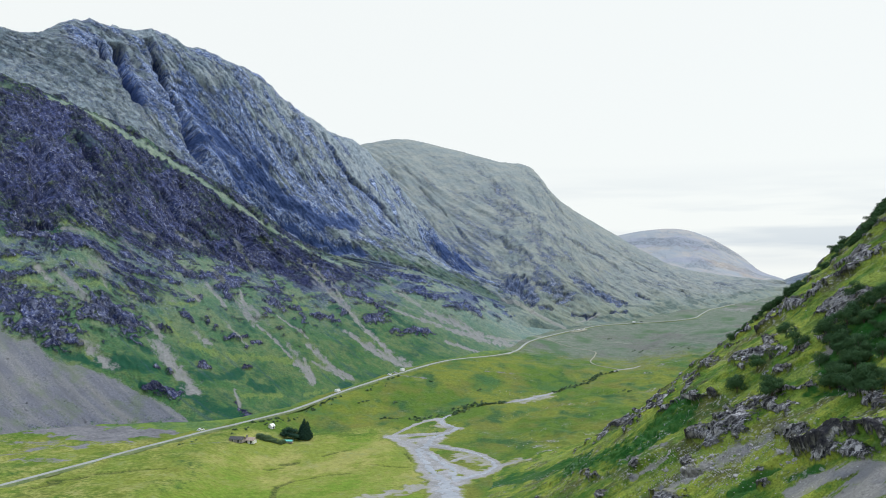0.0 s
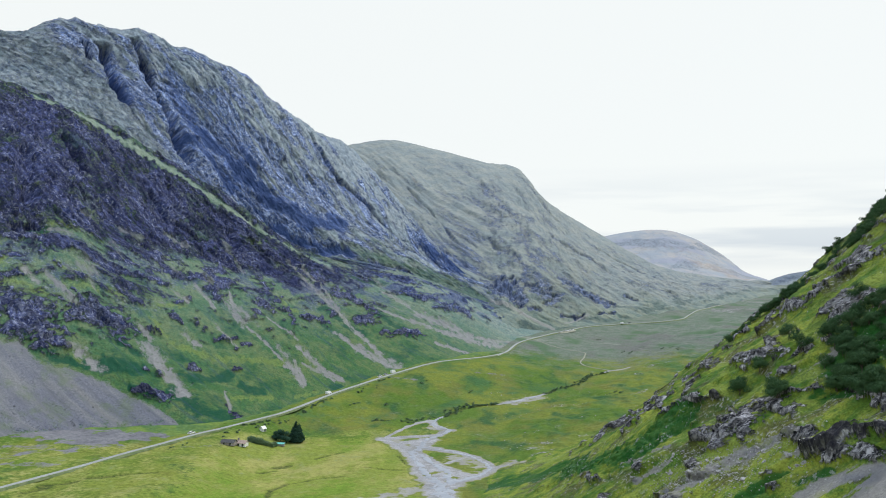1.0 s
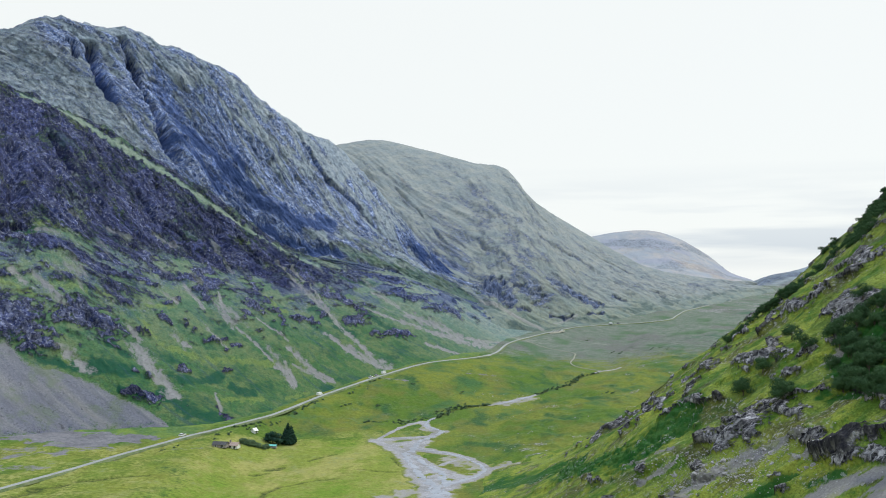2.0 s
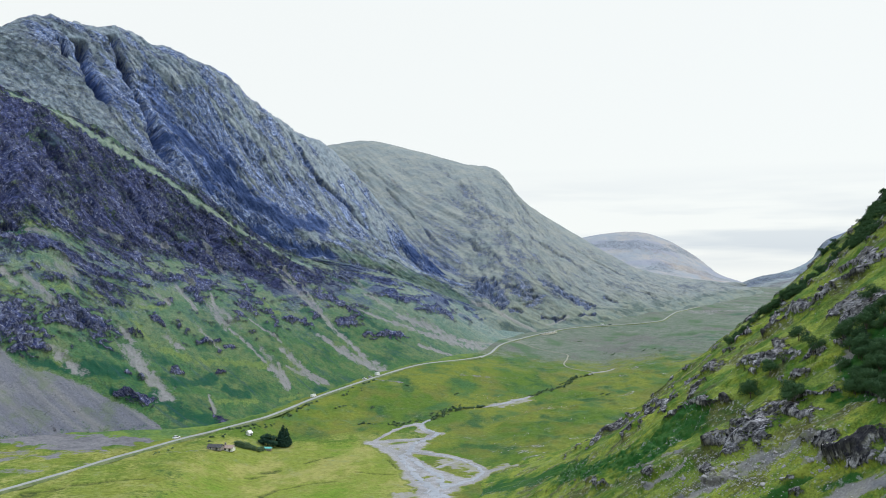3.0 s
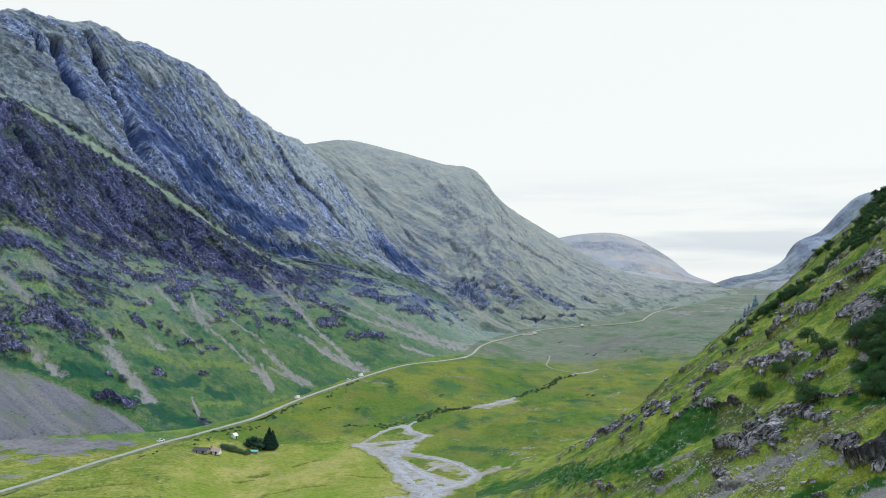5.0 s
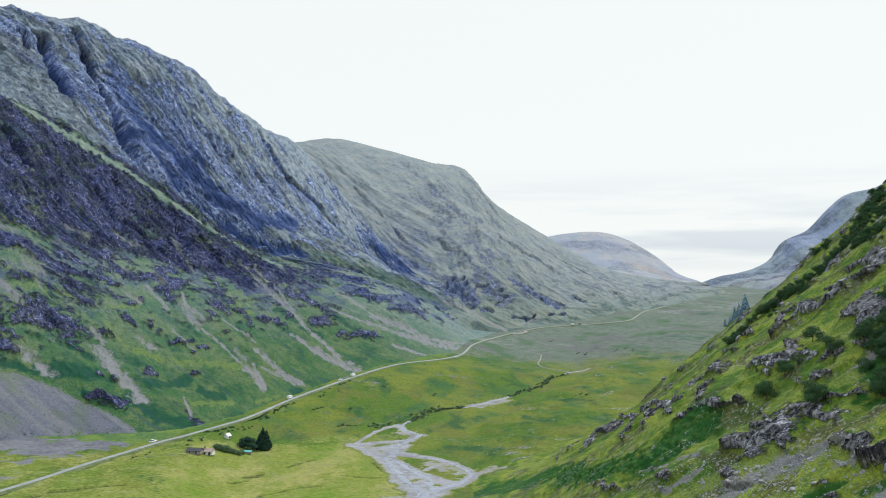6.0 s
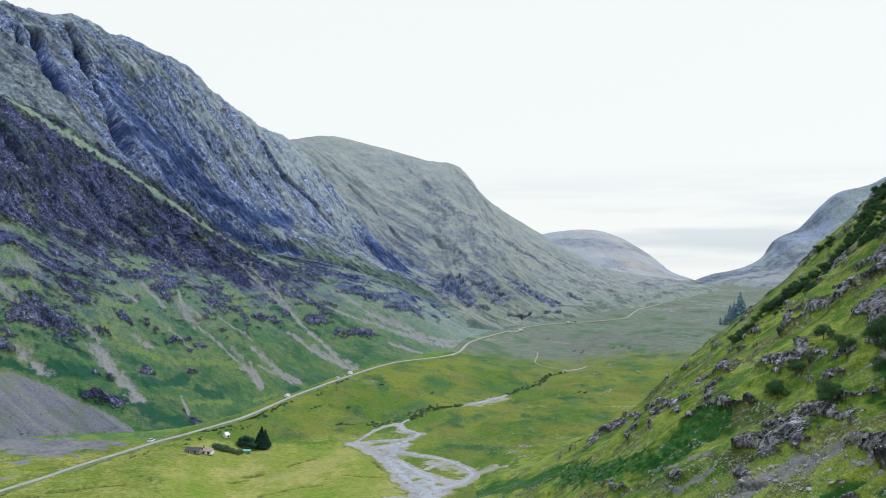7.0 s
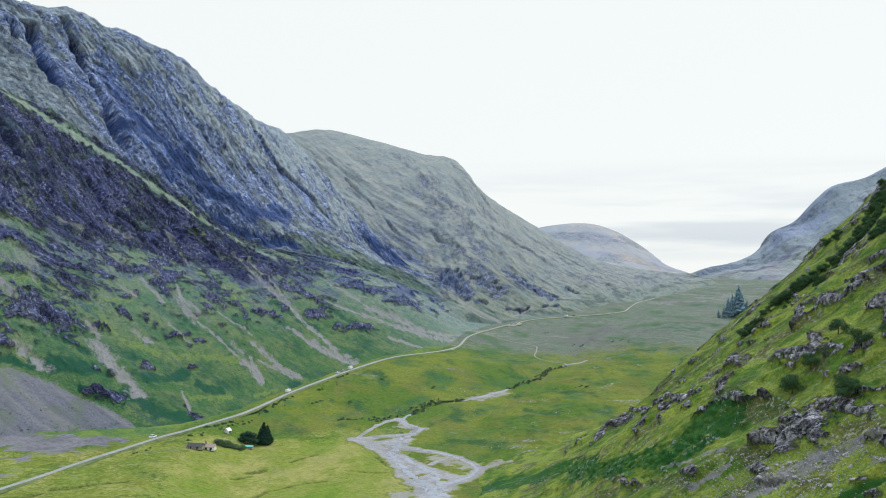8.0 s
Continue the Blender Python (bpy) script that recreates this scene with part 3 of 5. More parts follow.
# ---- the valley floor, out to the horizon ----
def make_ground():
    radius = np.concatenate([np.linspace(0.01, 330, 34), 330 * (1100 / 330) ** np.linspace(0, 1, 430)[1:], 1100 * (5600 / 1100) ** np.linspace(0, 1, 130)[1:]])
    turn = np.concatenate([np.radians(np.linspace(-180, -38, 40)), np.radians(np.linspace(-38, 46, 760))[1:], np.radians(np.linspace(46, 180, 40))[1:]])
    r, a = np.meshgrid(radius, turn, indexing="ij")
    x, y = r * np.sin(a) - 10, r * np.cos(a)
    z = ground_z(x, y)
    xr, _ = valley_line(y)
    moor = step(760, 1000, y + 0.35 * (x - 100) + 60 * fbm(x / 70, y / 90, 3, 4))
    meadow = (1 - step(500, 580, y + 25 * fbm(x / 40, y / 40, 3, 6) - 0.3 * x)) * step(-4, 10, xr - x)
    lush = 0.7 * step(0.0, 0.5, fbm(x / 45, y / 60, 5, 12)) * step(430, 520, y)
    rock = 0.7 * step(0.1, 0.5, fbm(x / 32, y / 45, 5, 15)) * step(20, 60, x - xr) * (1 - step(700, 1000, y)) + 0.85 * step(-0.05, 0.4, fbm(x / 60, y / 110, 5, 17)) * step(1150, 1350, y)
    scree = strokes(x, y, GRAVEL_SPILL, 1.2, 18, 6.0, soft=(0.0, 2.3)) * 0.6
    toe = strokes(x, y, FAN_TOE, 0.8, 22, 9.0, soft=(0.5, 1.8))
    scree = np.maximum(scree, 1.7 * toe)
    edge = np.interp(y, [p[1] for p in ROAD], [p[0] for p in ROAD])
    apron = step(3, 14, edge - x) * step(440, 500, y) * (1 - step(1000, 1150, y))
    meadow = meadow * (1 - apron) * (1 - 0.5 * step(-80, -125, x + 14 * fbm(x / 30, y / 30, 3, 7)))
    ditch = strokes(x, y, DITCHES, 0.5, 19, 7.0)
    z = z - 0.5 * ditch
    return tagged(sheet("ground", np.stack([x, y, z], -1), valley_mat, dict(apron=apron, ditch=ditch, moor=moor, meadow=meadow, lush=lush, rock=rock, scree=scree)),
                  "green and yellow grass valley floor with rough moor beyond", "ground", kind="structure")


ground = make_ground()

# ---- level lines of the mountains: x, y, z ----
SPUR_FOOT = [(-325, 400, 11), (-254, 430, 6), (-226, 455, 5), (-191, 500, 4), (-128, 525, 3), (-95, 590, 5), (-60, 672, 9), (4, 790, 16), (56, 885, 17), (104, 1015, 24), (144, 1100, 32)]
SPUR_MID = [(-410, 500, 122), (-334, 560, 125), (-293, 600, 122), (-259, 640, 120), (-224, 710, 113), (-186, 780, 106), (-139, 860, 102), (-93, 940, 98), (-10, 1010, 87), (65, 1060, 54), (123, 1100, 41)]
SPUR_CREST = [(-529, 640, 265), (-420, 700, 266), (-368, 750, 257), (-326, 790, 242), (-284, 830, 222), (-236, 870, 190), (-193, 905, 158), (-147, 945, 120), (-84, 985, 106), (11, 1050, 81), (102, 1100, 47)]
LEFT_BASE = [(-571, 720, 269), (-423, 780, 264), (-343, 830, 241), (-294, 860, 219), (-244, 900, 185), (-198, 930, 152), (-146, 960, 115), (-85, 990, 97), (-3, 1040, 84), (52, 1080, 67), (80, 1090, 60), (111, 1120, 52)]
LEFT_MID = [(-692, 850, 325), (-506, 900, 321), (-427, 930, 311), (-363, 950, 304), (-304, 980, 279), (-246, 1000, 251), (-190, 1010, 213), (-131, 1060, 186), (-67, 1120, 156), (-18, 1160, 121), (34, 1150, 91), (78, 1150, 71)]
LEFT_CREST = [(-827, 1000, 380), (-576, 1000, 370), (-505, 1000, 376), (-429, 1050, 398), (-364, 1080, 393), (-304, 1090, 370), (-231, 1110, 339), (-169, 1180, 298), (-116, 1300, 289), (-57, 1290, 224), (5, 1220, 131), (57, 1170, 84)]
BACK_FOOT = [(-61, 1150, 69), (24, 1050, 44), (74, 1000, 26), (117, 1050, 26), (175, 1120, 27), (235, 1170, 30), (304, 1240, 34), (386, 1330, 41), (493, 1500, 54), (683, 1800, 65), (850, 2100, 71)]
BACK_LOW = [(-75, 1250, 132), (12, 1170, 99), (71, 1155, 91), (120, 1165, 96), (183, 1220, 84), (239, 1270, 74), (304, 1340, 76), (388, 1430, 73), (505, 1600, 74), (667, 1850, 76), (824, 2100, 76)]
BACK_MID = [(-109, 1500, 247), (5, 1400, 200), (76, 1390, 195), (142, 1420, 198), (193, 1400, 164), (232, 1420, 147), (293, 1480, 131), (374, 1560, 107), (488, 1700, 89), (653, 1950, 84), (830, 2150, 79)]
BACK_CREST = [(-185, 1760, 352), (-84, 1770, 371), (18, 1750, 345.5), (107, 1740, 320.5), (167, 1730, 310), (208, 1700, 252), (292, 1720, 196), (372, 1760, 156), (479, 1850, 112), (661, 2050, 93), (835, 2200, 81)]
FAR_FOOT = [(164, 3500, 77), (467, 3500, 77), (597, 3500, 77), (683, 3500, 77), (770, 3500, 77), (899, 3500, 77), (1008, 3500, 77), (1116, 3500, 77), (1213, 3500, 77), (1299, 3500, 77), (1397, 3500, 77)]
FAR_MID = [(186, 3850, 102), (530, 3850, 158), (677, 3850, 177), (776, 3850, 187), (874, 3850, 196), (1021, 3850, 199), (1144, 3850, 183), (1266, 3850, 148), (1376, 3850, 106), (1474, 3850, 88), (1584, 3850, 84)]
FAR_CREST = [(208, 4300, 125), (592, 4300, 249), (757, 4300, 292), (867, 4300, 314), (977, 4300, 334), (1142, 4300, 342), (1279, 4300, 306), (1415, 4300, 227), (1537, 4300, 133), (1646, 4300, 92), (1769, 4300, 84)]
GAP_FOOT = [(1033, 2425, 78), (1135, 2414, 78), (1254, 2401, 78), (1325, 2394, 75), (1359, 2390, 75), (1428, 2383, 75), (1492, 2376, 75), (1539, 2371, 75), (1634, 2361, 75), (1793, 2344, 75), (2046, 2316, 74)]
GAP_MID = [(1075, 2823, 83), (1194, 2810, 86), (1332, 2795, 102), (1415, 2786, 128), (1454, 2782, 154), (1535, 2773, 174), (1609, 2765, 211), (1665, 2760, 232), (1775, 2748, 246), (1960, 2728, 294), (2256, 2696, 350)]
GAP_CREST = [(1102, 3222, 83), (1238, 3207, 89), (1395, 3191, 127), (1490, 3180, 186), (1535, 3176, 245), (1628, 3166, 291), (1713, 3157, 375), (1776, 3150, 422), (1902, 3136, 456), (2114, 3114, 566), (2453, 3078, 693)]


def spur_base():
    back = [(x - 0.6 * d, y + 10 + 0.6 * d, z - d) for (x, y, z), d in zip(SPUR_CREST, [70] * 5 + [60, 45, 26, 10, 6, 5])]
    sunk = [(x + 5, y - 9, z - 9) for x, y, z in SPUR_FOOT]
    grid = loft([sunk, SPUR_FOOT, SPUR_MID, SPUR_CREST, back], 900, [8, 180, 160, 14], 0.25)
    u, v = lengths(grid)
    level = np.interp(np.arange(grid.shape[0]), [0, 8, 188, 348, 361], [0, 0, 1, 2, 2.2])[:, None] + 0 * u
    grid = grid + normals(grid) * (5 * fbm((u + 95 * level) / 80, v / 170, 4, 37) * step(0.05, 0.4, level) * (1 - 0.5 * step(1.6, 2, level)))[..., None]
    return grid, u, v, level


# outcrops, scree chutes and gullies: from and to (metres along and up the slope), half-width
SPUR_ROCK = [(149, 140, 170, 125, 7.6), (170, 120, 186, 99, 9.7), (188, 95, 196, 90, 3.5), (206, 129, 234, 124, 9.7), (185, 197, 223, 192, 5.2), (247, 232, 282, 241, 5.2), (227, 184, 275, 204, 3.3), (291, 227, 310, 218, 4.0), (327, 201, 342, 183, 4.0), (319, 120, 337, 114, 2.4), (271, 145, 283, 145, 2.8), (501, 114, 517, 113, 4.7), (523, 78, 557, 67, 4.2), (505, 175, 531, 124, 6.0)]
SPUR_ROCK_B = [(579, 215, 631, 180, 6.8), (608, 151, 682, 86, 5.5), (240, 50, 254, 49, 3.0), (299, 37, 310, 23, 2.1), (318, 82, 327, 79, 1.5), (276, 83, 288, 83, 1.5), (252, 69, 254, 68, 2.1), (381, 172, 398, 156, 3.7), (414, 156, 421, 122, 3.3), (439, 135, 457, 120, 2.9), (483, 233, 502, 210, 5.0), (558, 210, 565, 195, 3.6), (358, 147, 369, 139, 2.2), (343, 105, 349, 102, 2.0)]
SPUR_CHUTE = [(250, 126, 256, 112, 3.0), (253, 103, 267, 53, 6.4), (201, 86, 213, 71, 4.8), (294, 191, 302, 176, 2.5), (319, 208, 330, 165, 2.2), (287, 128, 298, 113, 2.7), (171, 167, 179, 150, 2.2), (184, 163, 202, 140, 1.9), (355, 192, 352, 162, 1.8), (464, 100, 482, 71, 2.4), (482, 71, 508, 23, 5.6), (382, 69, 392, 45, 5.3), (406, 89, 429, 51, 4.3), (429, 51, 447, 34, 1.7)]
SPUR_CHUTE_B = [(405, 65, 438, 33, 2.1), (463, 254, 475, 190, 2.7), (475, 190, 488, 125, 4.7), (488, 125, 496, 80, 3.5), (496, 80, 501, 35, 3.8), (593, 103, 648, 48, 8.0), (648, 48, 747, 0, 2.4), (304, 286, 325, 272, 3.8), (216, 245, 229, 241, 2.6), (377, 285, 389, 235, 2.0), (358, 134, 383, 61, 1.7), (256, 261, 271, 263, 3.1), (302, 53, 300, 34, 1.8), (187, 210, 205, 212, 2.0), (385, 142, 410, 97, 1.3)]
SPUR_GULLY = [(171, 318, 173, 248, 3.8), (244, 345, 265, 324, 4.3), (164, 216, 178, 214, 2.7), (397, 301, 396, 277, 4.2), (319, 308, 345, 288, 2.5), (222, 124, 227, 119, 1.9), (202, 349, 219, 309, 2.3), (298, 342, 312, 306, 2.5)]
SPUR_ROCK += SPUR_ROCK_B
SPUR_CHUTE += SPUR_CHUTE_B


LEFT_GULLY = [(417, 335, 422, 285, 2.7), (422, 285, 425, 248, 3.9), (425, 248, 430, 217, 4.8), (430, 217, 435, 191, 5.3), (435, 191, 431, 156, 6.2), (431, 156, 432, 124, 7.2), (376, 306, 376, 267, 3.5), (376, 267, 375, 219, 4.7), (375, 219, 373, 174, 4.6), (641, 324, 652, 296, 2.6), (652, 296, 671, 265, 3.2), (671, 265, 708, 252, 3.6), (708, 252, 729, 238, 3.7), (729, 238, 748, 211, 4.4), (748, 211, 766, 195, 5.1), (766, 195, 778, 176, 4.7), (355, 292, 354, 253, 2.2)]
# cliffs and hollows whose shade is painted into the rock colour
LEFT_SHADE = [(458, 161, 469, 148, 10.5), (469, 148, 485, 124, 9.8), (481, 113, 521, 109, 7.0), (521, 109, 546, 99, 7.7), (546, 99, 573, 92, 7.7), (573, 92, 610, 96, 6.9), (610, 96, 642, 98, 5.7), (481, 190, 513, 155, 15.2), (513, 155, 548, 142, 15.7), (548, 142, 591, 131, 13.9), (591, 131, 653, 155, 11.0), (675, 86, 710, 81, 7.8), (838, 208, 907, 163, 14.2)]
LEFT_TURF = [(610, 119, 664, 142, 6.5), (675, 148, 755, 150, 6.5), (538, 302, 558, 275, 2.7), (558, 275, 588, 243, 2.7), (627, 247, 665, 263, 3.5), (500, 270, 511, 236, 2.0), (479, 321, 512, 309, 3.4), (586, 307, 626, 265, 2.8), (686, 348, 720, 303, 3.8), (358, 150, 410, 108, 4.1), (432, 350, 477, 340, 4.1)]
SPUR_YELLOW = [(148, 166, 169, 152, 3.9), (169, 152, 183, 137, 3.6), (188, 217, 210, 222, 2.9), (199, 152, 221, 154, 3.6), (232, 158, 249, 164, 2.9), (263, 139, 269, 124, 3.8), (275, 115, 297, 102, 4.5), (298, 169, 271, 163, 2.6), (309, 97, 378, 71, 4.4), (191, 172, 198, 167, 2.7), (416, 188, 429, 150, 3.9), (151, 181, 158, 175, 2.9), (307, 46, 342, 36, 3.3), (199, 79, 209, 68, 1.4), (408, 26, 374, 28, 2.3)]
SPUR_BRACKEN = [(177, 91, 192, 76, 2.2), (192, 76, 217, 68, 2.6), (218, 73, 243, 74, 4.9), (232, 102, 242, 94, 3.6), (233, 53, 262, 46, 2.2), (263, 53, 276, 36, 4.8), (276, 36, 299, 23, 3.5), (276, 72, 312, 73, 4.4), (319, 58, 336, 44, 3.7), (428, 28, 455, 13, 2.9), (183, 208, 174, 205, 2.4), (151, 226, 158, 225, 2.3), (468, 148, 498, 91, 4.0), (588, 176, 548, 198, 3.6), (531, 112, 545, 69, 3.7)]
BACK_CRAG = [(180, 165, 214, 167, 9.4), (214, 167, 262, 118, 12.9), (238, 173, 271, 98, 12.2), (291, 125, 323, 93, 10.3), (336, 143, 374, 111, 8.5), (374, 111, 414, 83, 9.0), (339, 61, 361, 49, 4.4), (464, 104, 487, 86, 4.1), (551, 127, 594, 117, 4.0), (283, 77, 300, 70, 3.9), (385, 50, 420, 59, 3.0), (149, 238, 185, 218, 8.5)]
BACK_STREAK = [(41, 416, 104, 247, 3.9), (104, 247, 168, 171, 4.3), (113, 490, 177, 289, 3.1), (224, 711, 253, 518, 4.4), (253, 518, 291, 299, 4.4), (221, 533, 239, 410, 8.1), (319, 639, 364, 460, 4.1), (364, 460, 424, 312, 3.8), (219, 345, 291, 161, 3.2), (340, 319, 457, 194, 3.5), (481, 317, 590, 186, 2.8)]


SPUR_RIDGE_TURF = [(182, 407, 234, 410, 5.5), (234, 410, 279, 408, 7.5), (279, 408, 335, 385, 6.8), (335, 385, 389, 348, 5.2), (389, 348, 481, 279, 3.9), (481, 279, 519, 245, 4.7), (519, 245, 535, 231, 5.3)]


NEAR_CRAG = [(213, 74, 209, 76, 1.9), (209, 76, 208, 78, 2.3), (208, 78, 208, 81, 2.1), (207, 81, 202, 82, 1.3), (202, 82, 197, 82, 1.3), (253, 65, 249, 68, 1.8), (249, 68, 244, 72, 1.9), (247, 74, 250, 80, 1.8), (250, 80, 245, 83, 1.8), (294, 74, 276, 78, 0.9), (399, 44, 354, 61, 1.0), (354, 61, 320, 73, 1.0), (393, 29, 395, 31, 1.5), (395, 31, 392, 40, 1.3), (270, 99, 272, 105, 1.1), (259, 90, 259, 94, 0.9), (286, 92, 285, 97, 1.0), (285, 97, 281, 102, 1.0), (318, 116, 312, 119, 1.3)]
NEAR_CRAG += [(312, 119, 309, 124, 1.3), (309, 124, 310, 128, 1.0), (314, 132, 307, 137, 0.9), (307, 137, 306, 144, 0.9), (251, 87, 241, 90, 0.9), (227, 76, 219, 79, 0.8), (228, 93, 212, 89, 1.0), (351, 99, 350, 107, 0.6), (332, 79, 318, 89, 0.7), (272, 107, 259, 108, 0.5), (315, 106, 315, 115, 0.5), (297, 65, 294, 71, 0.5)]
NEAR_BRACKEN = [(380, -50, 392, -32, 2.8), (392, -32, 379, 9, 4.3), (379, 9, 283, 50, 4.8), (283, 56, 284, 69, 4.6), (284, 69, 290, 74, 3.9), (204, 71, 206, 66, 0.9), (240, 97, 255, 117, 3.8), (213, 57, 214, 67, 1.0), (238, 90, 231, 93, 2.2)]
NEAR_YELLOW = [(250, 43, 246, 56, 1.0), (246, 56, 240, 69, 0.9), (285, 80, 260, 88, 1.6), (281, 106, 288, 121, 1.7), (288, 121, 284, 135, 2.0), (300, 97, 299, 113, 1.3), (252, 92, 251, 99, 1.2), (443, -49, 392, 25, 1.6), (392, 25, 361, 46, 1.4), (239, 84, 237, 92, 1.0), (263, 106, 277, 127, 1.2), (375, 138, 325, 157, 1.0), (327, 86, 297, 95, 0.9), (271, 117, 278, 111, 1.2), (230, 71, 224, 75, 1.0), (202, 63, 196, 77, 0.7)]
NEAR_RUBBLE = [(234, 49, 236, 56, 2.4), (236, 56, 233, 65, 2.5), (233, 65, 233, 73, 2.2), (233, 73, 227, 77, 1.2), (280, 48, 261, 59, 0.8), (220, 71, 218, 75, 1.1), (257, 107, 264, 114, 0.9), (254, 98, 256, 104, 1.0), (253, 46, 253, 56, 0.6)]


NEAR_SCREE = [(198, 67, 193, 72, 1.9), (193, 72, 186, 75, 2.0), (198, 64, 190, 67, 1.4), (190, 67, 180, 71, 1.5)]
SPUR_SWEEP = [(540, 124, 567, 92, 3.0), (567, 92, 603, 65, 4.7), (603, 65, 643, 42, 5.6), (643, 42, 701, 9, 4.6), (574, 46, 617, 19, 3.2), (394, 68, 394, 41, 3.7), (422, 54, 448, 29, 2.1), (470, 94, 481, 69, 2.6), (481, 69, 503, 27, 2.8), (481, 239, 487, 186, 1.9), (487, 186, 488, 127, 2.1), (662, 43, 691, 21, 2.3)]
BACK_CHUTE = [(191, 83, 238, 41, 3.0), (219, 121, 292, 48, 3.5), (292, 48, 316, 28, 3.1), (221, 28, 240, 15, 1.9), (178, 96, 221, 65, 2.7), (139, 570, 142, 520, 2.9), (369, 53, 335, 37, 2.2)]


# rock faces shaded by a darker, bluer colour
LEFT_FACE_SHADE = [(453, 280, 457, 235, 9.8), (457, 235, 464, 187, 12.1), (373, 252, 380, 210, 6.9), (380, 210, 388, 176, 6.7), (655, 278, 699, 245, 6.1), (508, 226, 539, 186, 7.1)]


def make_spur():
    grid, u, v, level = spur_base()
    n = normals(grid)
    s = np.linspace(0, 10, grid.shape[1])[None, :] + 0 * v
    w = u + 110 * level  # the fall line leans across the lines of the loft
    upper = step(-0.02, 0.14, level - np.interp(s, [0, 4.5, 6.5, 7.5], [0.92, 0.9, 0.66, 0.8]) + 0.14 * fbm(w / 50, v / 50, 4, 2)) * (1 - step(6.9, 7.7, s + 0.5 * fbm(w / 60, v / 60, 3, 3)))
    below = v[348][None, :] - v
    crest_turf = (0.7 + 0.5 * fbm(u / 50, v / 30, 4, 10)) * step(44, 4, below * np.interp(s, [5, 5.8, 7.0], [1, 0.42, 0.25]) + 26 * fbm(u / 30, v / 20, 5, 9)) * (1 - step(7.0, 7.7, s))
    crest_turf = np.maximum(0.35 * crest_turf, strokes(u, v, SPUR_RIDGE_TURF, 0.7, 11, 8.0, soft=(0.3, 1.6)))
    flute = ridged(w / 26 + 0.3 * fbm(w / 60, v / 60, 2, 1), v / 90, 5, 31, 0.6)
    marked = strokes(u + 16 * fbm(u / 26, v / 22, 4, 47), v + 10 * fbm(u / 24, v / 20, 4, 49), SPUR_ROCK, 1.3, 44, 6.0, soft=(0.2, 2.5))
    small = 1.2 * outcrops(w, v, 52, 22, 13, 0.06, 0.5) * step(0.35, 0.6, level + 0.2 * fbm(u / 60, v / 60, 2, 55))
    bench = 1.1 * outcrops(w, v, 40, 50, 24, -0.06, 0.5) * step(0.56, 0.8, level) * (1 - 0.85 * step(6.3, 7.2, s))
    bands = np.clip(np.maximum(marked, np.maximum(0.7 * small, bench)), 0, 1)
    bands = bands * (1 - 0.85 * step(6.8, 7.6, s) * step(0.95, 1.25, level))
    fan_edge = np.interp(s, [0, 1.94, 2.27, 2.59, 2.88, 3.15, 3.37, 3.57, 3.68, 3.74], [0.76, 0.55, 0.48, 0.38, 0.34, 0.31, 0.23, 0.14, 0.05, -0.2])
    fan = step(0.0, 0.05, fan_edge - level + 0.035 * fbm(u / 22, v / 40, 3, 61))
    thin = step(0.74, 0.9, ridged(w / 36 + 0.3 * fbm(w / 80, v / 120, 2, 71), v / 420, 2, 73)) * step(0.15, 0.4, level) * (1 - step(1.0, 1.2, level)) * step(0.05, 0.3, fbm(u / 40, v / 60, 3, 77))
    chute = np.maximum(np.maximum(0.95 * strokes(u, v, SPUR_CHUTE, 0.7, 46, 7.0, soft=(0.0, 2.0)), strokes(u, v, SPUR_SWEEP, 0.8, 50, 7.0, soft=(0.3, 1.8))), 0.7 * thin)
    chute = chute * np.clip(0.95 + 0.8 * fbm(u / 4, v / 13, 4, 51), 0, 1)
    scree = np.clip(np.maximum(fan * (0.92 - 0.5 * step(0.12, 0.0, level) * step(-0.1, 0.3, fbm(u / 9, v / 9, 4, 63))), chute), 0, 1)
    rock = np.maximum(upper * (0.36 + 0.45 * flute + 0.7 * fbm(w / 40, v / 40, 4, 65)), bands) - 0.9 * crest_turf - 0.8 * chute
    gully = strokes(u, v, SPUR_GULLY, 0.5, 48, soft=(0.0, 2.6))
    rock = np.clip(rock * (1 - fan) + 0.5 * gully, 0, 1)
    heath_shade = fan * step(0.3, 0.7, scree) * np.clip(0.75 + 0.9 * fbm(w / 7, v / 90, 4, 67), 0, 1) + (1 - fan) * (0.5 * upper + step(-0.2, 0.2, fbm(w / 40, v / 35, 4, 83) + 0.08) * (0.25 * upper + 0.6 * step(0.4, 0.75, level) * (1 - upper) + 0.2 * step(5.0, 6.0, s) * step(0.1, 0.4, level))) * (1 - crest_turf)
    bright = np.maximum(strokes(u + 6 * fbm(u / 14, v / 14, 4, 85), v, SPUR_YELLOW, 1.1, 86, 6.0, soft=(0.0, 1.9)) * 0.85, 0.45 * crest_turf * step(0.9, 1.4, level))
    bright = np.maximum(bright, 0.22 * step(0.05, 0.4, fbm(w / 30, v / 22, 5, 87)) * step(0.8, 0.3, level) * (1 - step(6.5, 8.0, s)))
    bracken = strokes(u + 5 * fbm(u / 14, v / 14, 4, 88), v, SPUR_BRACKEN, 0.8, 89, 8.0, soft=(0.5, 2.4))
    lush = np.maximum(bracken, 0.55 * step(-0.1, 0.5, fbm(w / 35, v / 28, 5, 81)) * (1 - step(0.45, 0.8, level)) * (1 - step(7.2, 8.4, s))) * (1 - 0.8 * bright)
    heath_shade = heath_shade * (1 - np.maximum(bright, bracken))
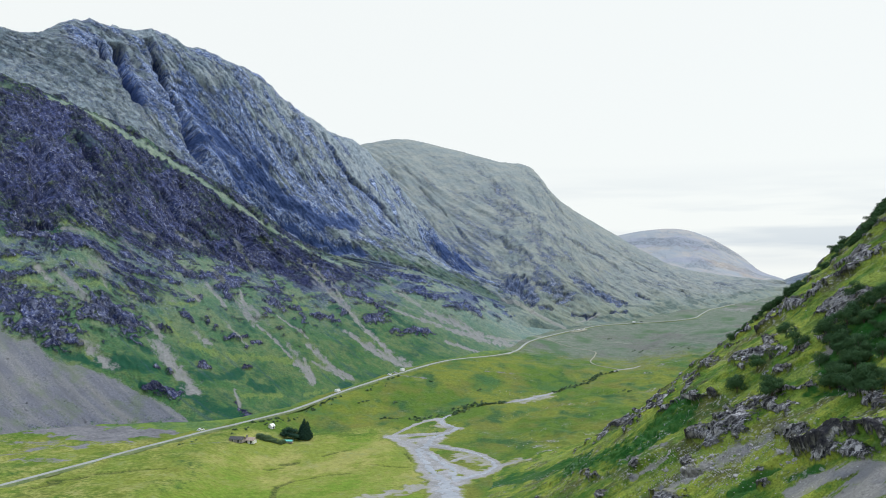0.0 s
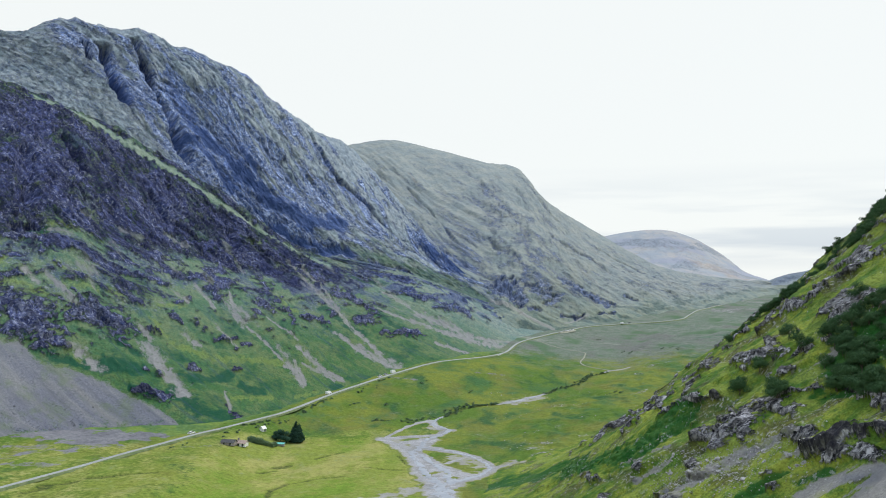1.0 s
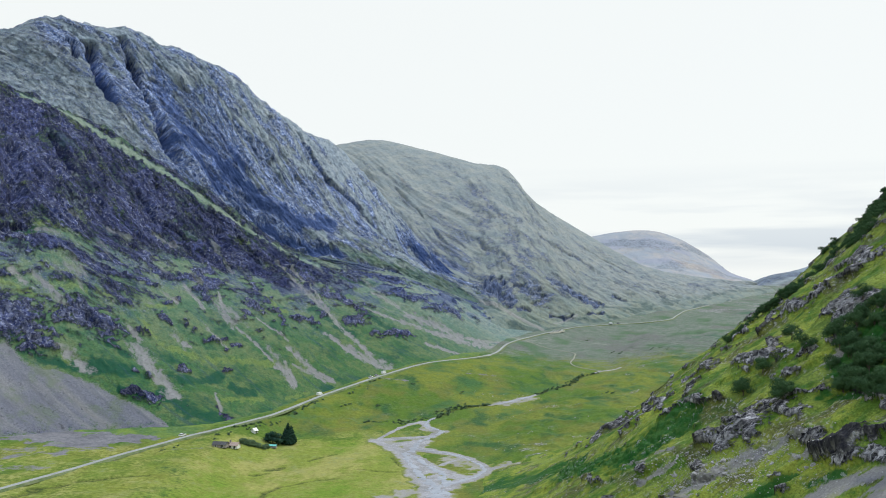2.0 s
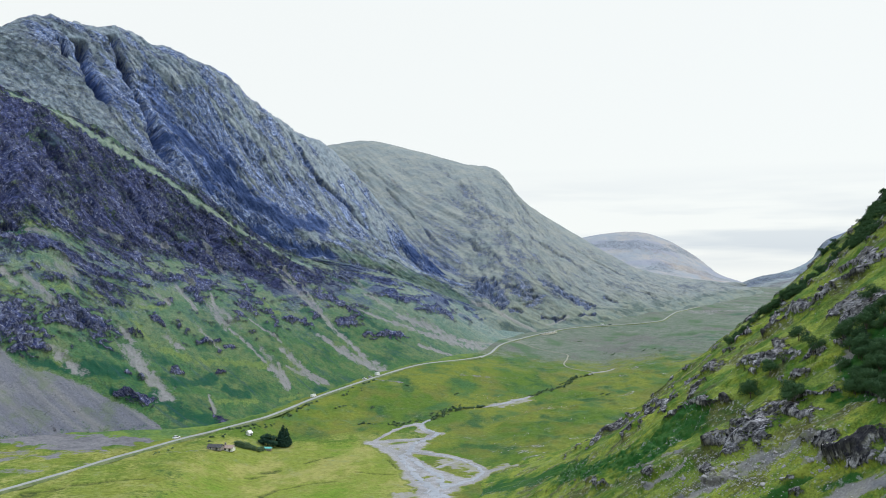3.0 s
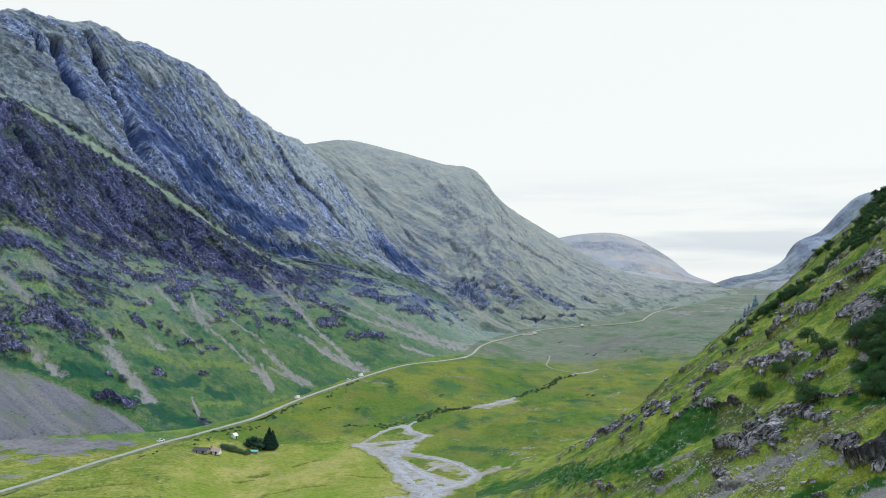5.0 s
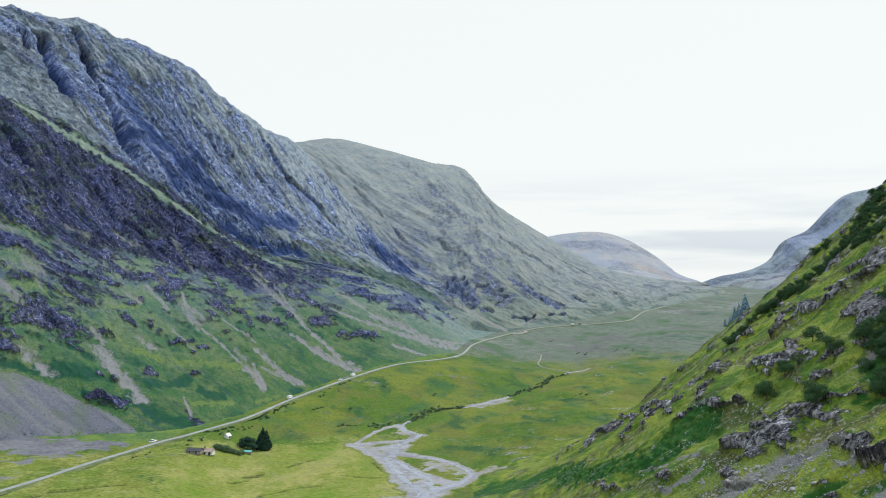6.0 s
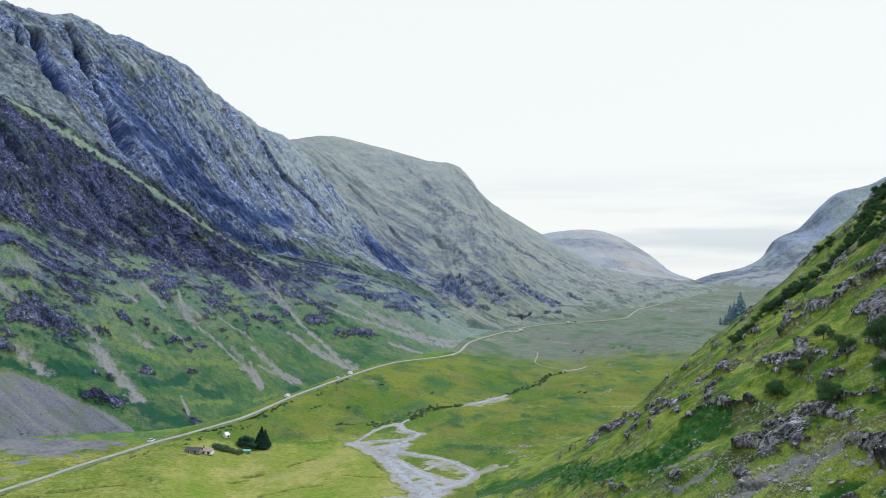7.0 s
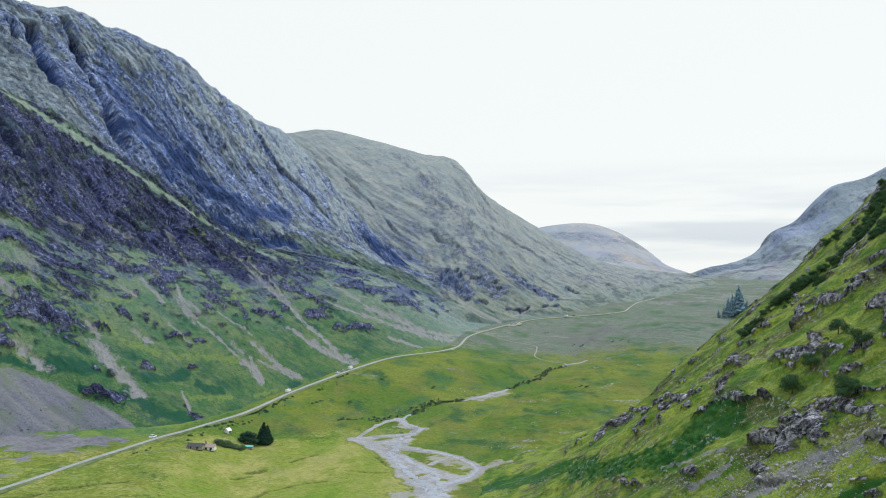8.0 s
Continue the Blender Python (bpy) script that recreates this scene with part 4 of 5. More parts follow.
    push = upper * (1 - crest_turf) * (3.5 * (flute - 0.5) + 2.4 * fbm(w / 13, v / 26, 4, 33) + 2.6 * blocks(w / 12, v / 30, 32) + 2.0 * blocks(w / 4, v / 11, 30) + 0.9 * blocks(w / 2, v / 5, 28)) + bands * (1 - upper) * (0.4 + 1.8 * blocks(w / 11, v / 9, 35) + 1.4 * blocks(w / 5, v / 5, 38) + 1.8 * fbm(w / 9, v / 10, 3, 34)) - 0.5 * chute - 7 * gully \
        + 0.8 * fbm(u / 6, v / 6, 3, 36) * step(0.1, 0.3, level)
    push = push + ledges(bands * (1 - upper) * step(0.05, 0.2, level) * (1.6 + 1.8 * fbm(w / 14, v / 12, 3, 29)), 0.9)
    push = push * (1 - fan) + 0.7 * fan * fbm(w / 9, v / 50, 3, 39)
    grid = grid + n * (push * step(0, 0.12, level))[..., None]
    # far brings in the hazed colours up the valley and up the slope
    return grid, dict(rock=rock, scree=scree, lush=lush, bright=bright, heath_shade=heath_shade, along=w, up=v, far=np.maximum(0.5 * step(760, 1120, grid[..., 1] + 0.25 * grid[..., 0] + 0.5 * grid[..., 2]), np.maximum(np.maximum(0.52 * crest_turf, 0.14 * upper * (1 - crest_turf)), 0.2 * step(0.2, 0.9, level) * (1 - upper))))


def left_base():
    back = [(x - 40, y + 160, z - 70) for x, y, z in LEFT_CREST]
    sunk = [(x + 5, y - 40, z - 60) for x, y, z in LEFT_BASE]
    grid = loft([sunk, LEFT_BASE, LEFT_MID, LEFT_CREST, back], 800, [10, 130, 140, 30], 0.2)
    u, v = lengths(grid)
    level = np.interp(np.arange(grid.shape[0]), [0, 10, 140, 280, 310], [0, 0, 1, 2, 2.4])[:, None] + 0 * u
    grid = grid + normals(grid) * (step(0, 0.2, level) * 8 * fbm((u + 50 * level) / 110, v / 150, 3, 137) * (1 - 0.65 * step(1.5, 2, level)))[..., None]
    return grid, u, v, level


# knolls and dips along the ridge: metres along, metres up
KNOLLS = [(279, -5.9), (288, -9.5), (296, -14.5), (305, -15.8), (314, -16.4), (319, -13.2), (327, -8.6), (332, -6.2), (339, -1.7), (348, -4.1), (354, -0.6), (372, -8.0), (394, -6.5), (426, 4.1), (449, 4.1), (480, 0.6), (495, 4.2), (512, 4.4), (534, 2.9), (553, 4.5), (568, -0.1), (594, -3.2), (636, -2.7), (682, -6.0), (712, -5.0), (725, -9.4)]


def make_left():
    grid, u, v, level = left_base()
    n = normals(grid)
    w = u + 85 * level
    ribs = ridged(w / 30 + 0.5 * fbm(w / 70, v / 90, 3, 3), v / 170, 5, 131, 0.6)
    fine = ridged(w / 11 + 0.5 * fbm(w / 30, v / 40, 3, 13), v / 60, 4, 132, 0.6)
    gully = strokes(u + 5 * fbm(u / 22, v / 22, 4, 145), v, LEFT_GULLY, 0.22, 146, 14.0, soft=(0.2, 2.3))
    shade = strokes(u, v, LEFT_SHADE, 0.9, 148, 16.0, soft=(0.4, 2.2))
    face = strokes(u, v, LEFT_FACE_SHADE, 0.8, 147, 16.0, soft=(0.0, 2.4))
    height_bias = np.interp(level, [0, 0.6, 1.2, 1.6, 1.95], [-0.06, -0.16, -0.04, 0.14, 0.42])
    turf = step(-0.12, 0.36, 0.8 * fbm(w / 13, v / 55, 5, 141) + 0.6 * fbm(w / 60, v / 45, 4, 142) + height_bias - 0.7 * shade - 0.45 * face + 0.25 * step(560, 700, u))
    turf = np.maximum(turf, strokes(u + 6 * fbm(u / 16, v / 16, 4, 150), v, LEFT_TURF, 0.9, 149, 12.0, soft=(0.2, 1.8)))
    shoulder = step(372, 330, u + 60 * (level - 1.2) + 25 * fbm(w / 40, v / 40, 4, 153)) 
    bench = step(0.62, 0.3, level + 0.3 * fbm(w / 30, v / 26, 4, 161)) * step(600, 680, u) * (1 - shade)
    turf = np.maximum(np.maximum(turf, bench), 0.85 * shoulder) * (1 - 0.8 * gully)
    rock = np.clip((1.0 - 0.8 * turf) * (0.55 + 0.4 * ribs + 0.3 * fine) + 0.45 * gully, 0, 1)
    # heather, plus painted shade in the gullies, cliffs and faces
    heath_shade = np.clip(0.25 * step(0.0, 0.35, fbm(w / 50, v / 50, 4, 151)) * (1 - 0.7 * step(1.0, 1.6, level)) * (1 - shoulder) + 1.1 * gully + 0.95 * shade + 0.7 * face, 0, 1)
    fade = step(0, 0.2, level) * (1 - 0.7 * step(1.6, 2.0, level))
    big = ridged(w / 120 + 0.2 * fbm(w / 150, v / 150, 2, 8), v / 420, 2, 155)
    push = fade * (1 - 0.35 * step(560, 690, u)) * (6 * (big - 0.6) + 7 * (ribs - 0.5) + 3.5 * (fine - 0.5) + 3 * fbm(w / 15, v / 30, 5, 135) + (1 - 0.8 * gully) * (3.5 * blocks(w / 22, v / 44, 136) + 2.4 * blocks(w / 8, v / 15, 138) + 1.2 * blocks(w / 3.5, v / 6, 140)) - 34 * gully - 9 * shade * step(0.6, 0.1, level))
    push = push + (2.5 * fbm(u / 16, v / 40, 4, 157) + 1.5 * blocks(u / 9, v / 20, 158)) * step(1.5, 1.9, level)
    grid = grid + n * push[..., None]
    grid[..., 2] += np.interp(u, *zip(*KNOLLS)) * step(1.25, 1.95, level)
    return grid, dict(rock=rock, scree=0 * u, lush=0.5 * gully * turf + 0.5 * bench, bright=0.5 * bench * step(0.0, 0.3, fbm(w / 25, v / 20, 4, 163)), heath_shade=heath_shade, along=w, up=v, far=0.9 - 0.6 * bench + 0.07 * step(0.6, 1.6, level) * np.ones(u.shape) + 0.08 * step(950, 1250, grid[..., 1]))


def back_base():
    back = [(x + 20, y + 260, z - 110) for x, y, z in BACK_CREST]
    sunk = [(x + 2, y - 20, z - 14) for x, y, z in BACK_FOOT]
    grid = loft([sunk, BACK_FOOT, BACK_LOW, BACK_MID, BACK_CREST, back], 660, [6, 84, 84, 84, 16], 0.2)
    u, v = lengths(grid)
    level = np.interp(np.arange(grid.shape[0]), [0, 6, 90, 174, 258, 273], [0, 0, 1, 2, 3, 3.3])[:, None] + 0 * u
    w = u + 120 * level
    grid = grid + normals(grid) * (step(0, 0.3, level) * (1 - 0.8 * step(2.3, 2.9, level)) * 9 * fbm(w / 110, v / 300, 4, 243))[..., None]
    return grid, u, v, level


def make_back():
    grid, u, v, level = back_base()
    n = normals(grid)
    w = u + 120 * level
    flute = ridged(w / 60 + 0.4 * fbm(w / 120, v / 120, 2, 3), v / 260, 5, 231, 0.6)
    crag = strokes(u + 8 * fbm(u / 18, v / 18, 4, 252), v + 6 * fbm(u / 16, v / 16, 4, 253), BACK_CRAG, 0.9, 246, 10.0, soft=(0.2, 1.6))
    streak = strokes(u + 10 * fbm(u / 25, v / 60, 4, 254), v, BACK_STREAK, 0.9, 255, 14.0, soft=(0.0, 2.4))
    rock = np.clip(crag + 0.3 * streak + 0.42 * step(-0.1, 0.5, fbm(w / 14, v / 60, 5, 235) + 0.4 * fbm(w / 70, v / 110, 3, 236) + 0.25 * (flute - 0.6)) * (1 - 0.75 * step(2.2, 2.9, level)) * step(0.4, 0.8, level), 0, 1)
    broken = step(-0.25, 0.3, fbm(w / 26, v / 40, 5, 256)) * step(420, 250, u + 40 * fbm(w / 40, v / 40, 3, 257)) * step(0.45, 0.75, level) * step(2.1, 1.3, level)
    rock = np.clip(rock + 0.4 * broken, 0, 1)
    chute = strokes(u, v, BACK_CHUTE, 0.4, 247, 14.0)
    heath_shade = np.clip(0.5 * crag + 0.3 * streak + 0.35 * broken + 0.26 * step(-0.25, 0.4, fbm(w / 60, v / 140, 5, 249)) * (1 - step(1.6, 2.5, level)) * step(0.4, 0.9, level), 0, 1)
    push = step(0, 0.3, level) * (6 * (flute - 0.5) - 5 * streak + 3 * fbm(w / 22, v / 40, 4, 241) + 1.1 * blocks(w / 12, v / 22, 239) * step(2.6, 1.6, level) - 6 * crag * (0.5 - 1.4 * fbm(w / 14, v / 16, 4, 242))) * (1 - 0.65 * step(2.2, 2.9, level))
    grid = grid + n * push[..., None]
    return grid, dict(rock=rock, scree=0.85 * chute, lush=0.7 * step(0.0, 0.3, fbm(w / 80, v / 40, 3, 245)) * (1 - step(0.5, 1.0, level)), bright=0 * u, heath_shade=heath_shade, along=w, up=v, far=np.minimum(1, 0.62 + 0.28 * step(0.1, 1.0, level + 0.3 * fbm(w / 60, v / 60, 3, 251)) + 0.12 * step(1150, 1500, grid[..., 1])))


def make_far(foot, mid, crest, columns, amp, seed):
    ends = [60] + [0] * (len(crest) - 2) + [60]
    foot, mid, crest = ([(x, y, z - e) for (x, y, z), e in zip(line, ends)] for line in (foot, mid, crest))
    back = [(x * 1.06, y + 330, z - 130) for x, y, z in crest]
    sunk = [(x * 0.99, y - 100, z - 30) for x, y, z in foot]
    grid = loft([sunk, foot, mid, crest, back], columns, [4, 50, 60, 12])
    n, (u, v) = normals(grid), lengths(grid)
    level = np.interp(np.arange(grid.shape[0]), [0, 4, 54, 114, 125], [0, 0, 1, 2, 2.3])[:, None] + 0 * u
    flute = ridged(u / 220 + 0.4 * fbm(u / 300, v / 300, 2, seed), v / 600, 5, seed + 3, 0.55)
    push = amp * step(0, 0.4, level) * (1 - 0.8 * step(1.6, 2, level)) * (24 * (flute - 0.5) + 16 * fbm(u / 300, v / 300, 4, seed + 5))
    rock = np.clip(step(-0.1, 0.4, fbm(u / 260, v / 160, 5, seed + 7)) * 0.45 * step(0.5, 1.0, level) * amp, 0, 1)
    # scree here also paints the far hill's warm sunlit patches
    return grid + n * push[..., None], dict(rock=rock, scree=0.8 * step(-0.05, 0.45, fbm(u / 420, v / 260, 3, seed + 9)) * step(1.6, 0.9, level), lush=0.6 * step(0.1, 0.4, fbm(u / 300, v / 200, 3, seed + 11)),
                                            bright=0 * u, heath_shade=step(-0.1, 0.3, fbm(u / 300, v / 200, 4, seed + 13)), along=u, up=v, far=step(0.7, 1.5, level + 0.3 * fbm(u / 200, v / 150, 4, seed + 15)))


HILL_FOOT_Y = [-300, 60, 150, 205, 232, 279, 298, 324, 360, 402, 430, 470, 530, 650, 900, 1300]
HILL_FOOT_X = [30, 26, 24, 19, 16, 15, 20, 30, 40, 54, 66, 100, 170, 330, 650, 1100]


def near_base():
    ys = np.concatenate([np.linspace(-300, 150, 24), np.linspace(150, 460, 640)[1:], np.linspace(460, 1300, 70)[1:]])
    ups = np.concatenate([np.linspace(-46, 160, 500), np.linspace(160, 420, 60)[1:]])
    up, y = np.meshgrid(ups, ys, indexing="ij")
    foot = 0
    for shift in (-16, -8, 0, 8, 16):
        foot = foot + np.interp(y + shift, HILL_FOOT_Y, HILL_FOOT_X) / 5
    x = foot + up
    rise = 0
    for shift in (-5, 0, 5):
        rise = rise + np.interp(up + shift, [-60, -40, -25, -12, 0, 14, 60, 110, 160, 240, 420], [-14, -8.5, -5, -1.5, 3, 11, 49, 88, 134, 207, 332]) / 3
    z = (ground_z(foot - 20, y) + 6) * (1 - step(0, 40, up)) + rise
    grid = np.stack([x, y, z], -1)
    v = up * 1.27
    w = y + 0.30 * v
    ribs = ridged(w / 32 + 0.3 * fbm(w / 40, v / 60, 2, 5), v / 110, 3, 331, 0.45)
    fade = step(-25, 12, up)
    grid = grid + normals(grid) * (fade * (3.6 * (ribs - 0.45) + 2.4 * fbm(w / 60, v / 70, 3, 353)))[..., None]
    return grid, w, v, ribs


def make_near():
    grid, w, v, ribs = near_base()
    n = normals(grid)
    fade = step(-10, 14, v)
    marked = strokes(w + 5 * fbm(w / 9, v / 9, 4, 371), v + 4 * fbm(w / 8, v / 8, 4, 373), NEAR_CRAG, 1.2, 334, 4.0, 2.2, (0.2, 1.9))
    small = 0.95 * step(0.30, 0.5, fbm(w / 20, v / 9, 5, 335) + 0.12 * (ribs - 0.5)) * fade
    big = step(0.30, 0.46, fbm(w / 22, v / 34, 5, 333)) * fade * step(70, 110, v)
    bracken = strokes(w, v, NEAR_BRACKEN, 0.6, 336, 8.0, 2.2, (0.6, 1.6))
    sweep = strokes(w, v, NEAR_SCREE, 0.35, 337, 6.0, 2.2, (1.1, 2.0))
    rubble = strokes(w, v, NEAR_RUBBLE, 0.9, 338, 3.0, 2.2, (0.2, 1.3))
    crag = np.clip(np.maximum(marked, 0.85 * np.maximum(small, big)), 0, 1) * (1 - sweep) * (1 - bracken * (1 - marked))
    scree = np.clip(0.8 * rubble + sweep * (1 - 0.95 * step(0.06, 0.24, fbm(w / 5, v / 24, 4, 343))), 0, 1)
    heath_shade = step(-0.1, 0.35, fbm(w / 14, v / 14, 5, 345)) * 0.85
    dark = np.maximum(strokes(w, v, NEAR_CRAG[:5], 0.6, 340, 4.0, 2.2, (0.8, 1.6)), 0)
    bright = np.maximum(strokes(w + 3 * fbm(w / 6, v / 6, 4, 348), v, NEAR_YELLOW, 0.9, 349, 5.0, 2.2, (0.2, 2.2)), 0.5 * step(0.0, 0.4, fbm(w / 16, v / 9, 5, 350))) * (1 - bracken)
    heath_shade = np.maximum(heath_shade * (1 - 0.8 * bright), 0.97 * dark * crag)
    tall = strokes(w, v, NEAR_CRAG[:5], 0.5, 339, 4.0, 2.2, (0.2, 1.4))
    face = ledges(fade * (2.6 * tall + crag * (2.0 + 0.8 * fbm(w / 12, v / 9, 3, 356) + 0.9 * blocks(w / 9, v / 7, 354))), 0.94)
    push = face + fade * (crag * (0.3 + 1.2 * blocks(w / 6 + 0.4 * fbm(w / 9, v / 9, 2, 4), v / 8, 355) + 0.8 * blocks(w / 2.6, v / 4.5, 357) + 0.35 * blocks(w / 1.2, v / 1.8, 358)) + 0.45 * fbm(w / 2.6, v / 3, 4, 359) * (1 - sweep) * (1 - 0.6 * crag) + bracken * (1.1 * fbm(w / 3, v / 3, 3, 361) + 0.7 * fbm(w / 1.1, v / 0.9, 2, 362)) + 0.9 * rubble * fbm(w / 1.2, v / 1.2, 2, 363))
    push = push * (1 - 0.4 * step(330, 390, w)) - 2.6 * step(330, 390, w) * step(15, 60, v)
    grid = grid + n * push[..., None]
    return grid, dict(rock=crag, scree=scree, lush=np.maximum(bracken * 0.95, 0.4 * step(0.45, 0.2, ribs + 0.5 * fbm(w / 18, v / 30, 4, 347)) * fade), bright=bright, heath_shade=heath_shade, along=w, up=v)


spur_grid, spur_values = make_spur()
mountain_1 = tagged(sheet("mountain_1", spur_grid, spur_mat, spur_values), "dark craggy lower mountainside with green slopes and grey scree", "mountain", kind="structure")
left_grid, left_values = make_left()
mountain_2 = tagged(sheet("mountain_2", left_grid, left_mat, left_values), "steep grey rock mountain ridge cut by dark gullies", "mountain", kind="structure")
back_grid, back_values = make_back()
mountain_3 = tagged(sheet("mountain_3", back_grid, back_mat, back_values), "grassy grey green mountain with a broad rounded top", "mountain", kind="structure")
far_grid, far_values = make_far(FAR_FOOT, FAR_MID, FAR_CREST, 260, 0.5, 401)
mountain_4 = tagged(sheet("mountain_4", far_grid, hill_mat, far_values), "distant rounded heather hill at the valley's end, paled by painted haze", "hill", kind="structure")
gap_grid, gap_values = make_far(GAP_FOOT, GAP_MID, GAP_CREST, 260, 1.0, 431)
mountain_5 = tagged(sheet("mountain_5", gap_grid, gap_mat, gap_values), "distant rocky mountain with stepped shoulder, painted blue grey with haze", "mountain", kind="structure")
near_grid, near_values = make_near()
hillside_1 = tagged(sheet("hillside_1", near_grid, near_mat, near_values), "near steep grassy hillside with grey crags, bracken and scree", "hillside", kind="structure")

# ---- road, tracks and river ----
ROAD_WIDE = np.interp([p[1] for p in ROAD], [350, 600, 900, 1050, 1250], [3.0, 3.6, 3.7, 3.0, 2.8])
road = tagged(ribbon("road", ROAD, ROAD_WIDE, asphalt_mat, 1.0, 3.0, crown=1), "pale two-lane asphalt road along the valley", "road", kind="structure")
verge = tagged(ribbon("trim", ROAD, ROAD_WIDE + 1.8, verge_mat, 0.7, 3.0, ragged=0.7, crown=1), "grassy gravel verge beside the road", "verge", kind="structure")
SIDE_TRACK = [(113, 996), (132, 964), (158, 938), (154, 904), (141, 851), (142, 811), (156, 780)]
track = tagged(ribbon("track", SIDE_TRACK, 1.6, track_mat, 0.35, 3.0, ragged=0.3), "narrow pale gravel track down to the river", "track", kind="structure")
tagged(ribbon("pavement", [(152, 1066), (160, 1080), (170, 1098), (178, 1110)], [5, 13, 13, 5], track_mat, 0.75, 2.0, ragged=0.2, crown=1), "gravel parking lay-by beside the road", "lay-by", kind="structure")

def patch(name, xs, ys, cell, mask, mat, lift, keep=0.12):
    """A ragged sheet on the valley floor wherever mask(x, y) holds, with mask as its inside value."""
    x, y = np.meshgrid(np.arange(*xs, cell), np.arange(*ys, cell), indexing="ij")
    m = mask(x, y)
    index = np.arange(x.size).reshape(x.shape)
    quads = np.stack([index[:-1, :-1], index[1:, :-1], index[1:, 1:], index[:-1, 1:]], -1).reshape(-1, 4)
    quads = quads[(m.reshape(-1)[quads] > keep).sum(1) >= 3]
    used, flat = np.unique(quads, return_inverse=True)
    inside = m.reshape(-1)[used]
    px, py = x.reshape(-1)[used], y.reshape(-1)[used]
    pz = ground_z(px, py) - 0.1 + (lift + 0.1) * step(keep - 0.1, keep + 0.35, inside)
    mesh = bpy.data.meshes.new(name)
    mesh.from_pydata(np.column_stack([px, py, pz]).tolist(), [], flat.reshape(-1, 4).tolist())
    mesh.attributes.new("inside", "FLOAT", "POINT").data.foreach_set("value", inside.astype(np.float32))
    mesh.polygons.foreach_set("use_smooth", np.ones(len(mesh.polygons), bool))
    mesh.materials.append(mat)
    return new(name, mesh)


def chain(points, wide=1.0):
    """Points with half-widths as short strokes, end to end."""
    return [(a[0], a[1], b[0], b[1], wide * (a[2] + b[2]) / 2) for a, b in zip(points, points[1:])]


BEDS = [
    [(0, 340, 7), (1, 362, 6.5), (1, 380, 6.5), (0, 404, 7.5), (-5, 440, 8), (-9, 470, 6), (-15, 490, 6), (-22, 503, 5), (-30, 515, 3), (-18, 525, 3.5), (2, 530, 3.5), (5, 540, 2), (10, 546, 3), (3, 549, 2.5), (0, 560, 2.2), (-3, 578, 3), (-10, 571, 1.8), (-17, 558, 1.2), (-29, 520, 1.2)],
    [(-17, 509, 4.5), (-4, 517, 4.5), (-10, 500, 7), (0, 490, 4.5), (10, 482, 3.2), (20, 468, 2.4), (26, 450, 2.2), (27, 438, 2.6), (20, 424, 3), (8, 410, 5), (2, 396, 6)],
    [(-9, 474, 4), (0, 446, 5), (10, 428, 4.5), (16, 418, 4)],
    [(5, 452, 2), (12, 463, 1.3), (17, 469, 1)],
    [(27, 438, 2), (33, 443, 1.4), (37, 447, 0.8)],
    [(45, 634, 0.8), (52, 640, 2.6), (64, 651, 3.8), (76, 664, 2.4), (84, 674, 0.8)],
    [(148, 768, 0.8), (154, 777, 2.4), (164, 786, 2.4), (176, 796, 0.8)],
]
SANDS = [(10, 468, 24, 444, 6), (24, 440, 40, 449, 4), (-30, 374, -10, 396, 5), (-40, 360, -28, 374, 4), (14, 424, 30, 432, 4), (-30, 518, -14, 508, 5), (-2, 556, 8, 545, 4), (55, 640, 76, 660, 6)]
ISLANDS = [(-4, 482, 3, 462, 3.2), (8, 471, 12, 467, 1.8), (-5, 424, -1, 432, 2.0), (-4, 524, 0, 524, 0.8), (-8, 402, -7, 406, 0.8)]
STREAMS = [
    [(4, 340, 4.5), (3, 380, 4.2), (1, 404, 3.5), (-6, 432, 1.8), (-11, 462, 1.6), (-13, 480, 2.2), (-8, 500, 2.0), (-6, 516, 1.4), (2, 530, 1.6), (9, 546, 1.8), (0, 562, 1.4), (-1, 578, 1.4), (6, 592, 0.6)],
    [(-10, 478, 1.8), (0, 446, 2.0), (6, 428, 2.0), (4, 404, 2.4)],
    [(-7, 496, 1.4), (8, 484, 1.2), (18, 470, 1.0), (25, 451, 1.0), (26, 438, 1.1), (20, 424, 1.3), (8, 410, 1.6)],
    [(50, 638, 0.6), (60, 647, 1.0), (70, 658, 1.0), (82, 671, 0.6)],
]


def shingle_mask(x, y):
    bed = strokes(x, y, [r for line in BEDS for r in chain(line, 0.84)], 0.4, 41, 7.0, soft=(0.55, 1.9))
    bed = bed - 0.85 * strokes(x, y, ISLANDS, 0.5, 42, 4.0, soft=(0.4, 1.5))
    return np.maximum(bed, 0.62 * strokes(x, y, SANDS, 1.0, 44, 5.0, soft=(0.3, 1.9)))


def water_mask(x, y):
    return strokes(x, y, [r for line in STREAMS for r in chain(line)], 0.9, 43, 5.0, soft=(0.6, 1.4)) - 0.4 * step(0.1, 0.4, fbm(x / 3, y / 7, 3, 45))


for xs, ys in (((-50, 48), (336, 590)), ((40, 92), (625, 682)), ((142, 182), (760, 802))):
    tagged(patch("gravel_bed", xs, ys, 0.55, shingle_mask, shingle_mat, 0.26), "pale grey shingle bed of the braided river", "river bed", kind="structure")
tagged(patch("water", (-50, 92), (336, 682), 0.5, water_mask, water_mat, 0.36, 0.4), "shallow pale water of the braided river", "river", kind="structure")


